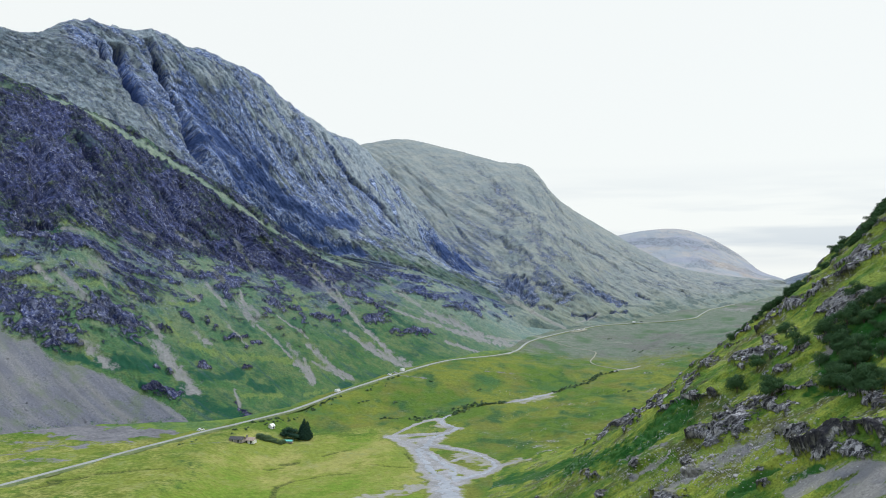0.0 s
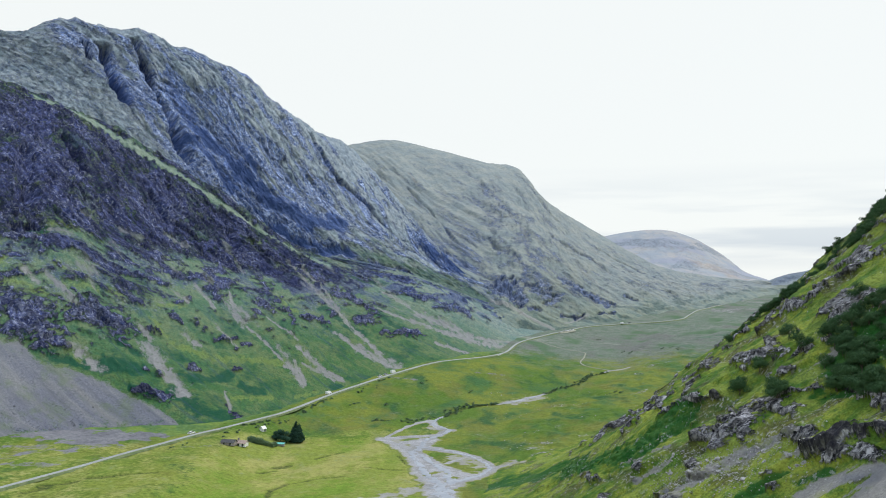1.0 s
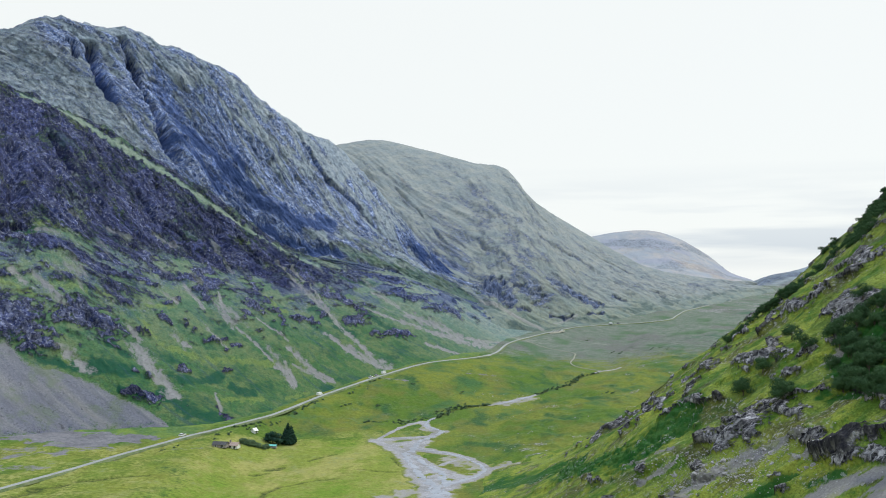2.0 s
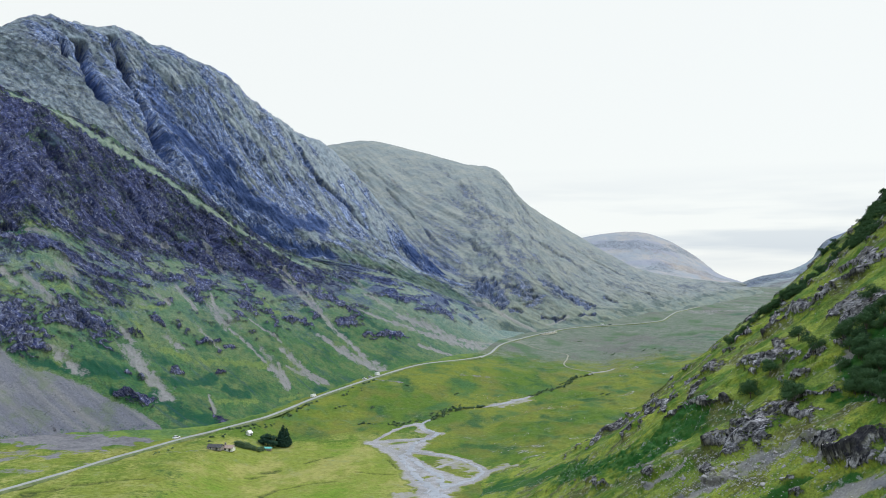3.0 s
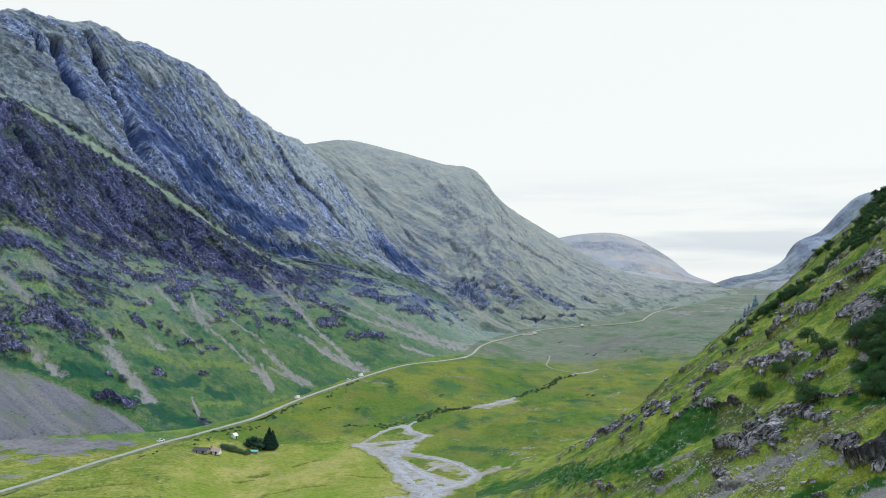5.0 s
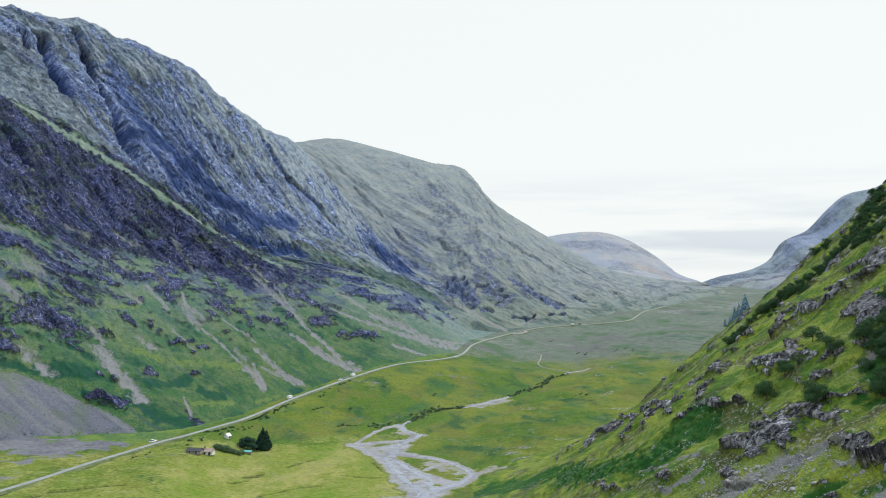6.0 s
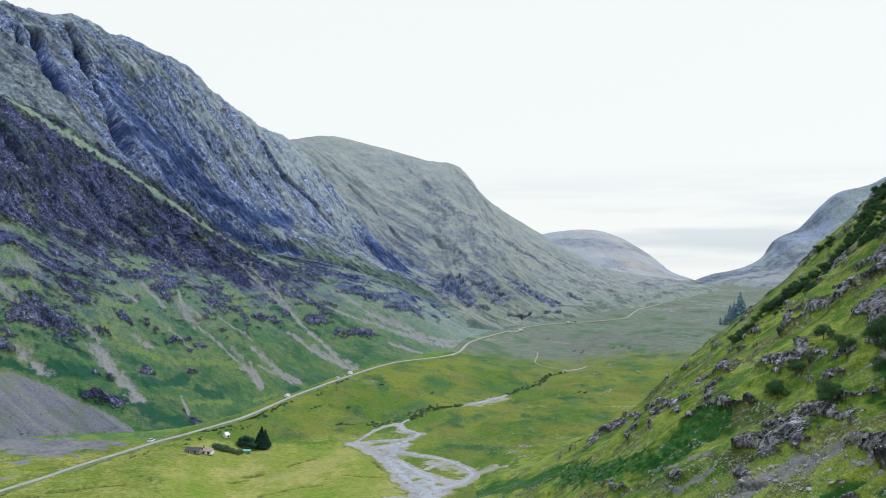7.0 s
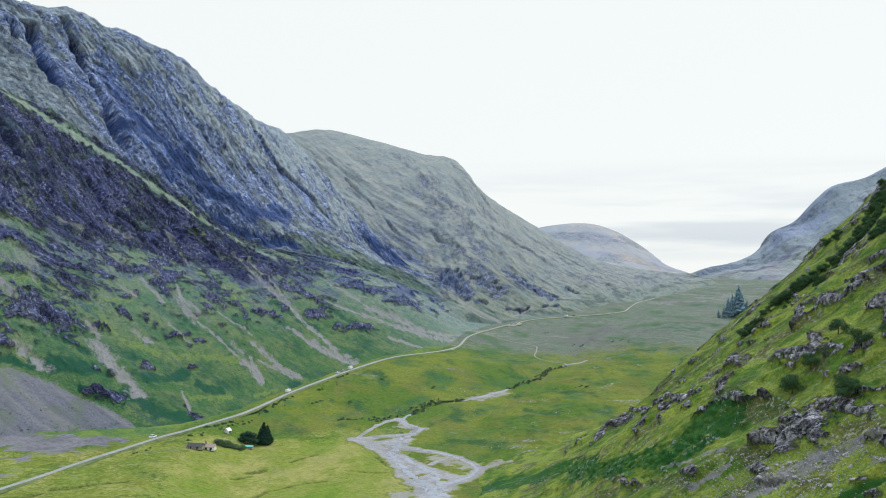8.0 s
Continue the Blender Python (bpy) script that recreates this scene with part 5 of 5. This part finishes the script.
# ---- parts of things ----
def part(name, bm, material, parent, label="", smooth=False):
    """Links a bmesh as one mesh object under a thing or a part."""
    mesh = bpy.data.meshes.new(name)
    bmesh.ops.recalc_face_normals(bm, faces=bm.faces)
    bm.to_mesh(mesh)
    bm.free()
    mesh.materials.append(material)
    if smooth:
        mesh.polygons.foreach_set("use_smooth", [True] * len(mesh.polygons))
    ob = new(name, mesh)
    ob.parent = parent
    return tagged(ob, label)


def box(size, at=(0, 0, 0), bevel=0.0):
    bm = bmesh.new()
    bmesh.ops.create_cube(bm, size=1, matrix=Matrix.Translation(at) @ Matrix.Diagonal((*size, 1)))
    if bevel:
        bmesh.ops.bevel(bm, geom=bm.edges[:], offset=bevel, segments=2, affect="EDGES")
    return bm


def base(name, at, label, category, group="", turn=0.0):
    ob = new(name)
    ob.empty_display_size = 0.5
    ob.matrix_world = pose(*at, 0, 0, turn)
    return tagged(ob, label, category, group)


def on_ground(x, y, sink=0.15):
    return (x, y, float(ground_z(x, y)) - sink)


# ---- houses ----
def gable(length, width, eave, ridge, overhang=0.0, thick=0.0):
    """A gabled block; with thick, the two roof slopes alone."""
    bm = bmesh.new()
    l, w = length / 2 + overhang, width / 2
    if not thick:
        ring = [(-w, 0), (w, 0), (w, eave), (0, ridge), (-w, eave)]
        a, b = ([bm.verts.new((s, y, z)) for y, z in ring] for s in (-length / 2, length / 2))
        bm.faces.new(a), bm.faces.new(b[::-1])
        for i in range(5):
            bm.faces.new((a[i], b[i], b[(i + 1) % 5], a[(i + 1) % 5]))
        return bm
    drop = overhang * (ridge - eave) / w
    ring = [(-w - overhang, eave - drop), (0, ridge), (w + overhang, eave - drop), (w + overhang, eave - drop + thick), (0, ridge + thick), (-w - overhang, eave - drop + thick)]
    a, b = ([bm.verts.new((s, y, z)) for y, z in ring] for s in (-l, l))
    bm.faces.new(a), bm.faces.new(b[::-1])
    for i in range(6):
        bm.faces.new((a[i], b[i], b[(i + 1) % 6], a[(i + 1) % 6]))
    return bm


def house(name, at, turn, length, width, eave, ridge, wall, roof, label, category, chimneys=1, windows=3):
    top = base(name, at, label, category, "farm buildings", turn)
    w = part("wall", gable(length, width, eave, ridge), wall, top)
    r = part("roof", gable(length, width, eave, ridge + 0.05, 0.35, 0.14), roof, top)
    for k in range(chimneys):
        part("chimney", box((0.8, 0.6, 1.5), ((length / 2 - 0.6) * (1 if k else -1), 0, ridge + 0.5), 0.04), stone_wall_mat, r)
    for k in range(windows):
        x = (k + 0.5) / windows * length - length / 2
        win = part("window", box((1.1, 0.16, 1.2), (x, -width / 2, eave * 0.58), 0.03), white_wall_mat, top)
        part("pane", box((0.9, 0.06, 1.0), (x, -width / 2 - 0.09, eave * 0.58)), glass_mat, win)
    part("door", box((0.85, 0.12, 1.8), (length * 0.18, -width / 2 - 0.03, 0.95), 0.02), slate_mat, top)
    return top


house("barn", on_ground(-107.5, 467), -14, 7.2, 4.0, 1.7, 2.8, stone_wall_mat, slate_mat, "long dark slate-roofed stone barn in the meadow", "barn", 0, 2)
house("farmhouse", on_ground(-101.3, 470), -14, 5.2, 3.8, 1.8, 2.9, white_wall_mat, rust_mat, "low white farmhouse with a faded brown roof", "house", 1, 2)
house("cottage", on_ground(-98.5, 513), 62, 2.7, 2.4, 1.6, 2.7, white_wall_mat, paint_white, "small white gabled hut below the road", "hut", 0, 1)
shed = base("garden_shed", on_ground(-86, 495), "low turquoise shed beside the trees", "shed", "farm buildings", -10)
part("wall", gable(5.5, 2.4, 1.2, 1.7), stone_wall_mat, shed)
part("roof", gable(5.5, 2.4, 1.2, 1.75, 0.2, 0.1), teal_mat, shed)


# ---- vehicles ----
def loft_profile(rings):
    bm = bmesh.new()
    loops = [[bm.verts.new(p) for p in ring] for ring in rings]
    n = len(loops[0])
    for a, b in zip(loops, loops[1:]):
        for i in range(n):
            bm.faces.new((a[i], a[(i + 1) % n], b[(i + 1) % n], b[i]))
    bm.faces.new(loops[0]), bm.faces.new(loops[-1][::-1])
    bmesh.ops.bevel(bm, geom=bm.edges[:], offset=0.05, segments=1, affect="EDGES")
    return bm


def vehicle(name, at, turn, paint, label, category, length=4.3, width=1.75, height=1.5, van=False):
    top = base(name, at, label, category, "vehicles on the road", turn)
    l, w = length / 2, width / 2
    belt = 0.92 if not van else 1.1

    def ring(z, x0, x1, half):
        return [(x0, -half, z), (x1, -half, z), (x1, half, z), (x0, half, z)]

    part("body", loft_profile([ring(0.3, -l, l, w), ring(0.62, -l - 0.05, l + 0.05, w), ring(belt, -l + 0.05, l - 0.12, w - 0.05)]), paint, top)
    if van:
        part("cabin", loft_profile([ring(belt, -l + 0.05, l - 0.5, w - 0.06), ring(height, -l + 0.12, l - 1.0, w - 0.12)]), paint, top)
        part("windscreen", loft_profile([ring(belt, l - 0.6, l - 0.42, w - 0.14), ring(height - 0.1, l - 1.1, l - 0.94, w - 0.2)]), glass_mat, top)
    else:
        part("windows", loft_profile([ring(belt, -l + 0.25, l - 1.05, w - 0.08), ring(height - 0.08, -l + 0.7, l - 1.75, w - 0.2)]), glass_mat, top)
        part("roof", loft_profile([ring(height - 0.09, -l + 0.68, l - 1.7, w - 0.19), ring(height, -l + 0.8, l - 1.85, w - 0.26)]), paint, top)
    for sx in (-1, 1):
        for sy in (-1, 1):
            bm = bmesh.new()
            bmesh.ops.create_cone(bm, cap_ends=True, segments=16, radius1=0.33, radius2=0.33, depth=0.22, matrix=pose(sx * (l - 0.85), sy * (w - 0.08), 0.33, 90))
            wheel = part("wheel", bm, tyre_mat, top)
            bm = bmesh.new()
            bmesh.ops.create_cone(bm, cap_ends=True, segments=12, radius1=0.2, radius2=0.18, depth=0.06, matrix=pose(sx * (l - 0.85), sy * (w + 0.04), 0.33, 90))
            part("rim", bm, paint_grey, wheel)
    return top


ROAD_LINE = spline(ROAD, 600)


def on_road(y, side):
    i = int(np.argmin(np.abs(ROAD_LINE[:, 1] - y)))
    d = ROAD_LINE[min(i + 1, 599)] - ROAD_LINE[max(i - 1, 0)]
    d /= np.linalg.norm(d)
    x, yy = ROAD_LINE[i] + side * np.array([d[1], -d[0]])
    return (x, yy, float(np.mean([ground_z(*ROAD_LINE[j]) for j in range(max(0, i - 18), min(600, i + 19))])) + 1.0), math.degrees(math.atan2(d[1], d[0]))


for y, side, paint, tall, label, kind in (
        (484, -1.6, paint_white, 1.5, "white car driving on the valley road", "car"),
        (626, -1.6, paint_white, 2.0, "white van driving on the valley road", "van"),
        (694, -1.6, paint_white, 1.5, "white car in a row of cars on the road", "car"),
        (703, -1.6, paint_grey, 1.5, "silver car in a row of cars on the road", "car"),
        (712, -1.6, paint_white, 2.3, "white van in a row of cars on the road", "van"),
        (1168, 1.6, paint_white, 2.4, "white van far along the valley road", "van"),
        (1176, -1.6, paint_dark, 1.5, "dark car far along the valley road", "car")):
    at, turn = on_road(y, side)
    vehicle("van" if tall >= 2 else "car", at, turn, paint, label, kind, 5.4 if tall >= 2 else 4.3, 1.95 if tall >= 2 else 1.75, tall, tall >= 2)
for k, (x, y, paint) in enumerate(((159, 1079, paint_white), (163.5, 1087, paint_white), (167.5, 1094, paint_grey), (172, 1102, paint_white))):
    vehicle("car", (x + 2, y - 1, float(ground_z(x, y)) + 0.75), 20 + 7 * k, paint, "parked car in the gravel lay-by", "car")


# ---- trees and shrubs ----
def leaf_mass(rng, centres, count, size, flat=0.75):
    """Small bent leaf sprays in the outer shell of several clumps."""
    verts, faces = [], []
    weight = np.array([r ** 2 for *_, r in centres])
    pick = rng.choice(len(centres), count, p=weight / weight.sum())
    for c in pick:
        x, y, z, r = centres[c]
        d = rng.normal(size=3)
        d /= np.linalg.norm(d)
        p = np.array([x, y, z]) + d * np.array([1, 1, flat]) * r * rng.uniform(0.55, 1.08)
        a = np.cross(d, rng.normal(size=3))
        a /= np.linalg.norm(a)
        b = np.cross(d, a) * 0.7 + d * rng.uniform(-0.5, 0.7)
        s = size * rng.uniform(0.6, 1.4)
        i = len(verts)
        verts += [p - a * s, p + b * s * 0.7, p + a * s, p - b * s * 0.7]
        faces += [(i, i + 1, i + 2), (i, i + 2, i + 3)]
    mesh = bpy.data.meshes.new("crown")
    mesh.from_pydata([tuple(v) for v in verts], [], faces)
    return mesh


def limb(bm, a, b, ra, rb):
    a, b = Vector(a), Vector(b)
    m = Matrix.Translation((a + b) / 2) @ (b - a).to_track_quat("Z", "Y").to_matrix().to_4x4()
    bmesh.ops.create_cone(bm, segments=6, radius1=ra, radius2=rb, depth=(b - a).length, matrix=m)


def broadleaf(name, seed, height, spread, leaves, size, mat, label, category, group, trunk=True):
    rng = np.random.RandomState(seed)
    top = base(name, (0, 0, -500), label, category, group)
    centres = []
    bm = bmesh.new()
    n = 7
    limb(bm, (0, 0, -0.4), (0.1, 0, height * 0.45), 0.05 * height ** 0.8, 0.03 * height ** 0.8)
    for k in range(n):
        a = 2 * math.pi * k / n + rng.uniform(-0.4, 0.4)
        r = spread * rng.uniform(0.25, 0.62) if k else 0
        z = height * rng.uniform(0.35, 0.8) if k else height * 0.8
        centres.append((r * math.cos(a), r * math.sin(a), z, spread * rng.uniform(0.28, 0.46)))
        limb(bm, (0.05, 0, height * rng.uniform(0.2, 0.42)), (r * 0.8 * math.cos(a), r * 0.8 * math.sin(a), z), 0.022 * height ** 0.8, 0.006 * height)
    if trunk:
        part("trunk", bm, bark_mat, top)
    else:
        bm.free()
        centres += [(x * 1.1, y * 1.1, height * 0.25, r) for x, y, z, r in centres[1:]]
    crown = new("crown", leaf_mass(rng, centres, leaves, size))
    crown.data.materials.append(mat)
    crown.parent = top
    return top


def conifer(name, seed, height, spread, leaves, mat, label, group):
    rng = np.random.RandomState(seed)
    top = base(name, (0, 0, -500), label, "tree", group)
    bm = bmesh.new()
    limb(bm, (0, 0, -0.4), (0, 0, height * 0.97), height * 0.022, 0.03)
    centres = []
    for k in range(46):
        t = (k + rng.rand()) / 46
        z, r = height * (0.08 + 0.9 * t), spread * (1 - t) ** 0.75 * rng.uniform(0.6, 1.05)
        a = k * 2.4
        centres.append((r * 0.7 * math.cos(a), r * 0.7 * math.sin(a), z, max(0.35, 0.42 * r + 0.25)))
        limb(bm, (0, 0, z + 0.2), (r * 0.8 * math.cos(a), r * 0.8 * math.sin(a), z - 0.1 * r), 0.06, 0.02)
    part("trunk", bm, bark_mat, top)
    crown = new("crown", leaf_mass(rng, centres, leaves, 0.045 * height ** 0.8 + 0.06, 0.6))
    crown.data.materials.append(mat)
    crown.parent = top
    return top


def planted(model, x, y, z, scale, turn, label="", flat=1.0):
    ob = copy_thing(model, pose(x, y, z, 0, 0, turn))
    ob.scale = (scale, scale, scale * flat * (0.9 + 0.2 * ((turn * 7) % 1)))
    return tagged(ob, label)


def retire(model):
    """Removes a pattern once its copies stand."""
    for o in (*model.children_recursive, model):
        bpy.data.objects.remove(o)


rng = np.random.RandomState(5)
pine = conifer("conifer_tree", 3, 12.5, 3.8, 3600, pine_leaf, "tall dark conifer standing by the farm", "trees by the farm")
for x, y, s, turn in ((-79, 508, 1.08, 20), (-77.0, 507, 0.95, 140), (-80.8, 509, 0.8, 250), (-78, 506, 0.75, 60)):
    planted(pine, *on_ground(x, y), s, turn)
retire(pine)
round_tree = broadleaf("broadleaf_tree", 8, 7.5, 5.2, 2200, 0.34, pine_leaf, "dark round broadleaf tree by the farm", "tree", "trees by the farm")
for x, y, s, turn in ((-87, 504, 1.0, 0), (-84.0, 505, 0.95, 100), (-89.5, 504, 0.75, 200)):
    planted(round_tree, *on_ground(x, y), s, turn)
retire(round_tree)
bush = broadleaf("bush", 12, 3.2, 3.0, 1300, 0.2, hedge_leaf, "dense dark green bush in the valley", "bush", "valley bushes", trunk=False)
for k in range(9):
    planted(bush, *on_ground(-100 + 1.5 * k + rng.uniform(-0.6, 0.6), 484 + 0.7 * k + rng.uniform(-2, 2)), rng.uniform(0.8, 1.15), rng.uniform(0, 360), "dark green garden bush beside the farmhouse")
ROADSIDE = [(-89, 588), (-84, 592), (-79, 598), (-59, 642), (-56, 646), (-47, 658), (-105, 521), (-103, 527), (-101, 532), (-98, 538), (-95, 546), (-107, 516), (-75, 613), (-92, 572), (-114, 500), (-119, 487), (-137, 449), (-133, 463)]
RIVERSIDE = [(-18, 574), (-14, 575), (8, 609), (12, 616), (16, 622), (22, 631), (26, 634), (-38, 579), (86, 677), (95, 695), (104, 712), (115, 724), (131, 653), (133, 642), (-5, 587), (-11, 583), (-33, 618), (-55, 607), (-6, 688), (125, 741), (132, 757), (28, 673), (200, 937), (204, 917), (247, 922), (250, 904), (236, 916), (196, 1045)]
for x, y in ROADSIDE:
    for j in range(3):
        planted(bush, *on_ground(x + 4.4 + rng.uniform(-0.9, 0.9), y + rng.uniform(-6, 6)), rng.uniform(0.2, 0.48), rng.uniform(0, 360), "low dark shrub on the bank below the road", 0.7)
for x, y in RIVERSIDE:
    for j in range(5):
        d = rng.uniform(-6, 6)
        planted(bush, *on_ground(x + 0.6 * d + rng.uniform(-1.5, 1.5), y + d + rng.uniform(-1.5, 1.5)), rng.uniform(0.2, 0.55), rng.uniform(0, 360), "dark shrub on the river bank", 0.6)
for line, count, low, high in ((((6, 592), (20, 619), (34, 632), (46, 636)), 44, 0.3, 0.85), (((84, 674), (95, 691), (116, 717), (131, 749), (148, 768)), 46, 0.25, 0.7), (((-40, 578), (-20, 576), (-6, 584), (6, 592)), 22, 0.25, 0.55)):
    bank = spline(line, count)
    for x, y in bank:
        planted(bush, *on_ground(x + rng.normal() * 1.6, y + rng.normal() * 1.6), rng.uniform(low, high), rng.uniform(0, 360), "dark shrub in a dense row along the stream", 0.65)
for k in range(46):
    (x, y, z), _ = on_road(rng.choice([rng.uniform(508, 545), rng.uniform(570, 612), rng.uniform(640, 700)]), rng.uniform(3.8, 5.2))
    planted(bush, *on_ground(x, y), rng.uniform(0.25, 0.6), rng.uniform(0, 360), "dark shrub in a row beside the road", 0.7)
retire(bush)
far_pine = conifer("conifer_tree", 21, 30, 6.5, 2600, far_leaf, "tall conifer in a far stand, tinted pale blue with haze", "far conifer stand")
for k, (dx, dy, s) in enumerate(((0, 0, 1.3), (-6, 6, 0.95), (-10, 2, 0.66), (5, 5, 1.0), (8, 8, 0.9), (-19, 3, 0.45), (-8, 14, 0.8), (3, 12, 1.1), (-25, 5, 0.36), (12, 4, 0.7))):
    planted(far_pine, *on_ground(461 + dx, 1110 + dy), 1.22 * s, 50 * k)
retire(far_pine)

# ---- the near hillside's thicket, boulders and stones ----
_, NEAR_W, NEAR_V, _ = near_base()
NEAR_N = normals(near_grid)


def on_hill(w, v):
    """The place on the near hillside w metres along and v metres up it."""
    j = int(np.argmin(np.abs(NEAR_V[:, 0] - v)))
    i = int(np.argmin(np.abs(NEAR_W[j] - w)))
    return near_grid[j, i], NEAR_N[j, i]


THICKETS = [(275, 117, 257, 120, 3.0, 26), (258, 107, 246, 112, 3.2, 34), (251, 100, 233, 104, 2.8, 32), (240, 92, 235, 95, 2.1, 20), (232, 94, 219, 94, 1.7, 18), (417, 173, 433, 184, 2.4, 22), (361, 153, 325, 157, 1.9, 26), (433, 151, 428, 160, 1.5, 14),
            (384, 120, 383, 132, 1.3, 12), (365, 95, 366, 100, 1.0, 7), (276, 84, 275, 87, 0.8, 4), (248, 84, 248, 86, 0.8, 5), (279, 91, 277, 94, 0.5, 2), (284, 105, 284, 106, 0.5, 2), (357, 50, 357, 50, 0.2, 1), (360, 170, 330, 176, 5, 20), (395, 170, 370, 178, 5, 16)]
THICKETS += [(369, 100, 374, 109, 1.5, 10), (374, 109, 385, 125, 2.2, 26), (384, 128, 392, 140, 2.6, 26), (383, 146, 380, 156, 3.0, 30), (395, 158, 401, 165, 3.0, 22), (405, 168, 431, 183, 3.0, 26), (431, 183, 463, 195, 3.0, 18), (368, 138, 372, 130, 2.0, 10)]
models = [broadleaf("hill_tree", 40 + k, 4.2, 3.4, 2600, 0.125, birch_leaf, "small green birch on the rocky hillside", "tree", "hillside thicket") for k in range(3)]
for w0, v0, w1, v1, wide, count in THICKETS:
    for k in range(int(count * (0.85 if w0 > 325 else 0.6))):
        t = rng.rand()
        p, _ = on_hill(w0 + t * (w1 - w0) + rng.normal() * wide * 1.6, v0 + t * (v1 - v0) + rng.normal() * wide)
        planted(models[k % 3], p[0], p[1], p[2] - 0.25, rng.uniform(0.35, 0.95) if w0 > 325 else rng.uniform(0.5, 1.3), rng.uniform(0, 360))
for m in models:
    retire(m)


def boulder(seed):
    bm = bmesh.new()
    bmesh.ops.create_icosphere(bm, subdivisions=2, radius=1)
    for v in bm.verts:
        n = noise.noise(v.co * 1.1 + Vector((seed * 9, 3, 0))) * 0.5 + noise.noise(v.co * 2.7 + Vector((0, seed * 5, 1))) * 0.2
        v.co *= 1 + n
        v.co.z *= 0.72
    mesh = bpy.data.meshes.new("boulder")
    bm.to_mesh(mesh)
    bm.free()
    mesh.materials.append(boulder_mat)
    return mesh


stones = [boulder(k) for k in range(4)]
RUBBLE_LINES = [(246, 48, 235, 61, 2.2, 34), (235, 61, 232, 71, 2.4, 34), (232, 71, 226, 77, 1.5, 14), (258, 44, 253, 57, 1.2, 14), (253, 57, 248, 63, 1.2, 12), (223, 59, 228, 63, 2.5, 12), (222, 70, 215, 74, 2.0, 14), (240, 52, 215, 66, 6, 24)]
for w0, v0, w1, v1, wide, count in RUBBLE_LINES:
    for k in range(count):
        t = rng.rand()
        p, n = on_hill(w0 + t * (w1 - w0) + rng.normal() * wide * 1.5, v0 + t * (v1 - v0) + rng.normal() * wide)
        ob = new("boulder", stones[k % 4])
        s = 0.18 + 0.7 * rng.rand() ** 4
        ob.matrix_world = pose(p[0], p[1], p[2] + 0.1 * s, rng.uniform(-25, 25), rng.uniform(-25, 25), rng.uniform(0, 360)) @ Matrix.Diagonal((s * rng.uniform(0.8, 1.3), s, s * rng.uniform(0.7, 1.1), 1))
        tagged(ob, "pale grey boulder lying on the grassy hillside" if s > 0.5 else "small pale stone on the hillside rubble", "boulder", "hillside boulders")


def scatter_stones(name, places, low, high, seed, label):
    """Many small stones in one mesh."""
    r = np.random.RandomState(seed)
    shape = np.array([(1, 0, 0), (-1, 0, 0), (0, 1, 0), (0, -1, 0), (0, 0, 0.8), (0, 0, -0.8)], float)
    tri = np.array([(0, 2, 4), (2, 1, 4), (1, 3, 4), (3, 0, 4), (2, 0, 5), (1, 2, 5), (3, 1, 5), (0, 3, 5)])
    verts, faces = [], []
    for k, p in enumerate(places):
        s = low + (high - low) * r.rand() ** 2.5
        a = r.rand() * 6.28
        q = shape * r.uniform(0.6, 1.2, (6, 3)) * s
        q = np.column_stack([q[:, 0] * math.cos(a) - q[:, 1] * math.sin(a), q[:, 0] * math.sin(a) + q[:, 1] * math.cos(a), q[:, 2]]) + p
        verts.append(q), faces.append(tri + 6 * k)
    mesh = bpy.data.meshes.new(name)
    mesh.from_pydata(np.vstack(verts).tolist(), [], np.vstack(faces).tolist())
    mesh.materials.append(boulder_mat)
    return tagged(new(name, mesh), label, "stones", kind="stuff")


places = []
for w0, v0, w1, v1, wide, count in RUBBLE_LINES:
    for k in range(count * 13):
        t = rng.rand()
        places.append(on_hill(w0 + t * (w1 - w0) + rng.normal() * wide * 1.8, v0 + t * (v1 - v0) + rng.normal() * wide)[0])
for k in range(500):
    places.append(on_hill(rng.uniform(190, 330), rng.uniform(15, 130))[0])
scatter_stones("loose_stones", places, 0.05, 0.34, 3, "loose pale stones strewn over the near hillside")
places = []
for k in range(500):
    x, y = rng.uniform(35, 130), rng.uniform(480, 700)
    if float(fbm(x / 32, y / 45, 3, 15)) > 0.05:
        places.append((x, y, float(ground_z(x, y))))
scatter_stones("field_stones", places, 0.15, 0.6, 4, "pale stones strewn over the valley grass")
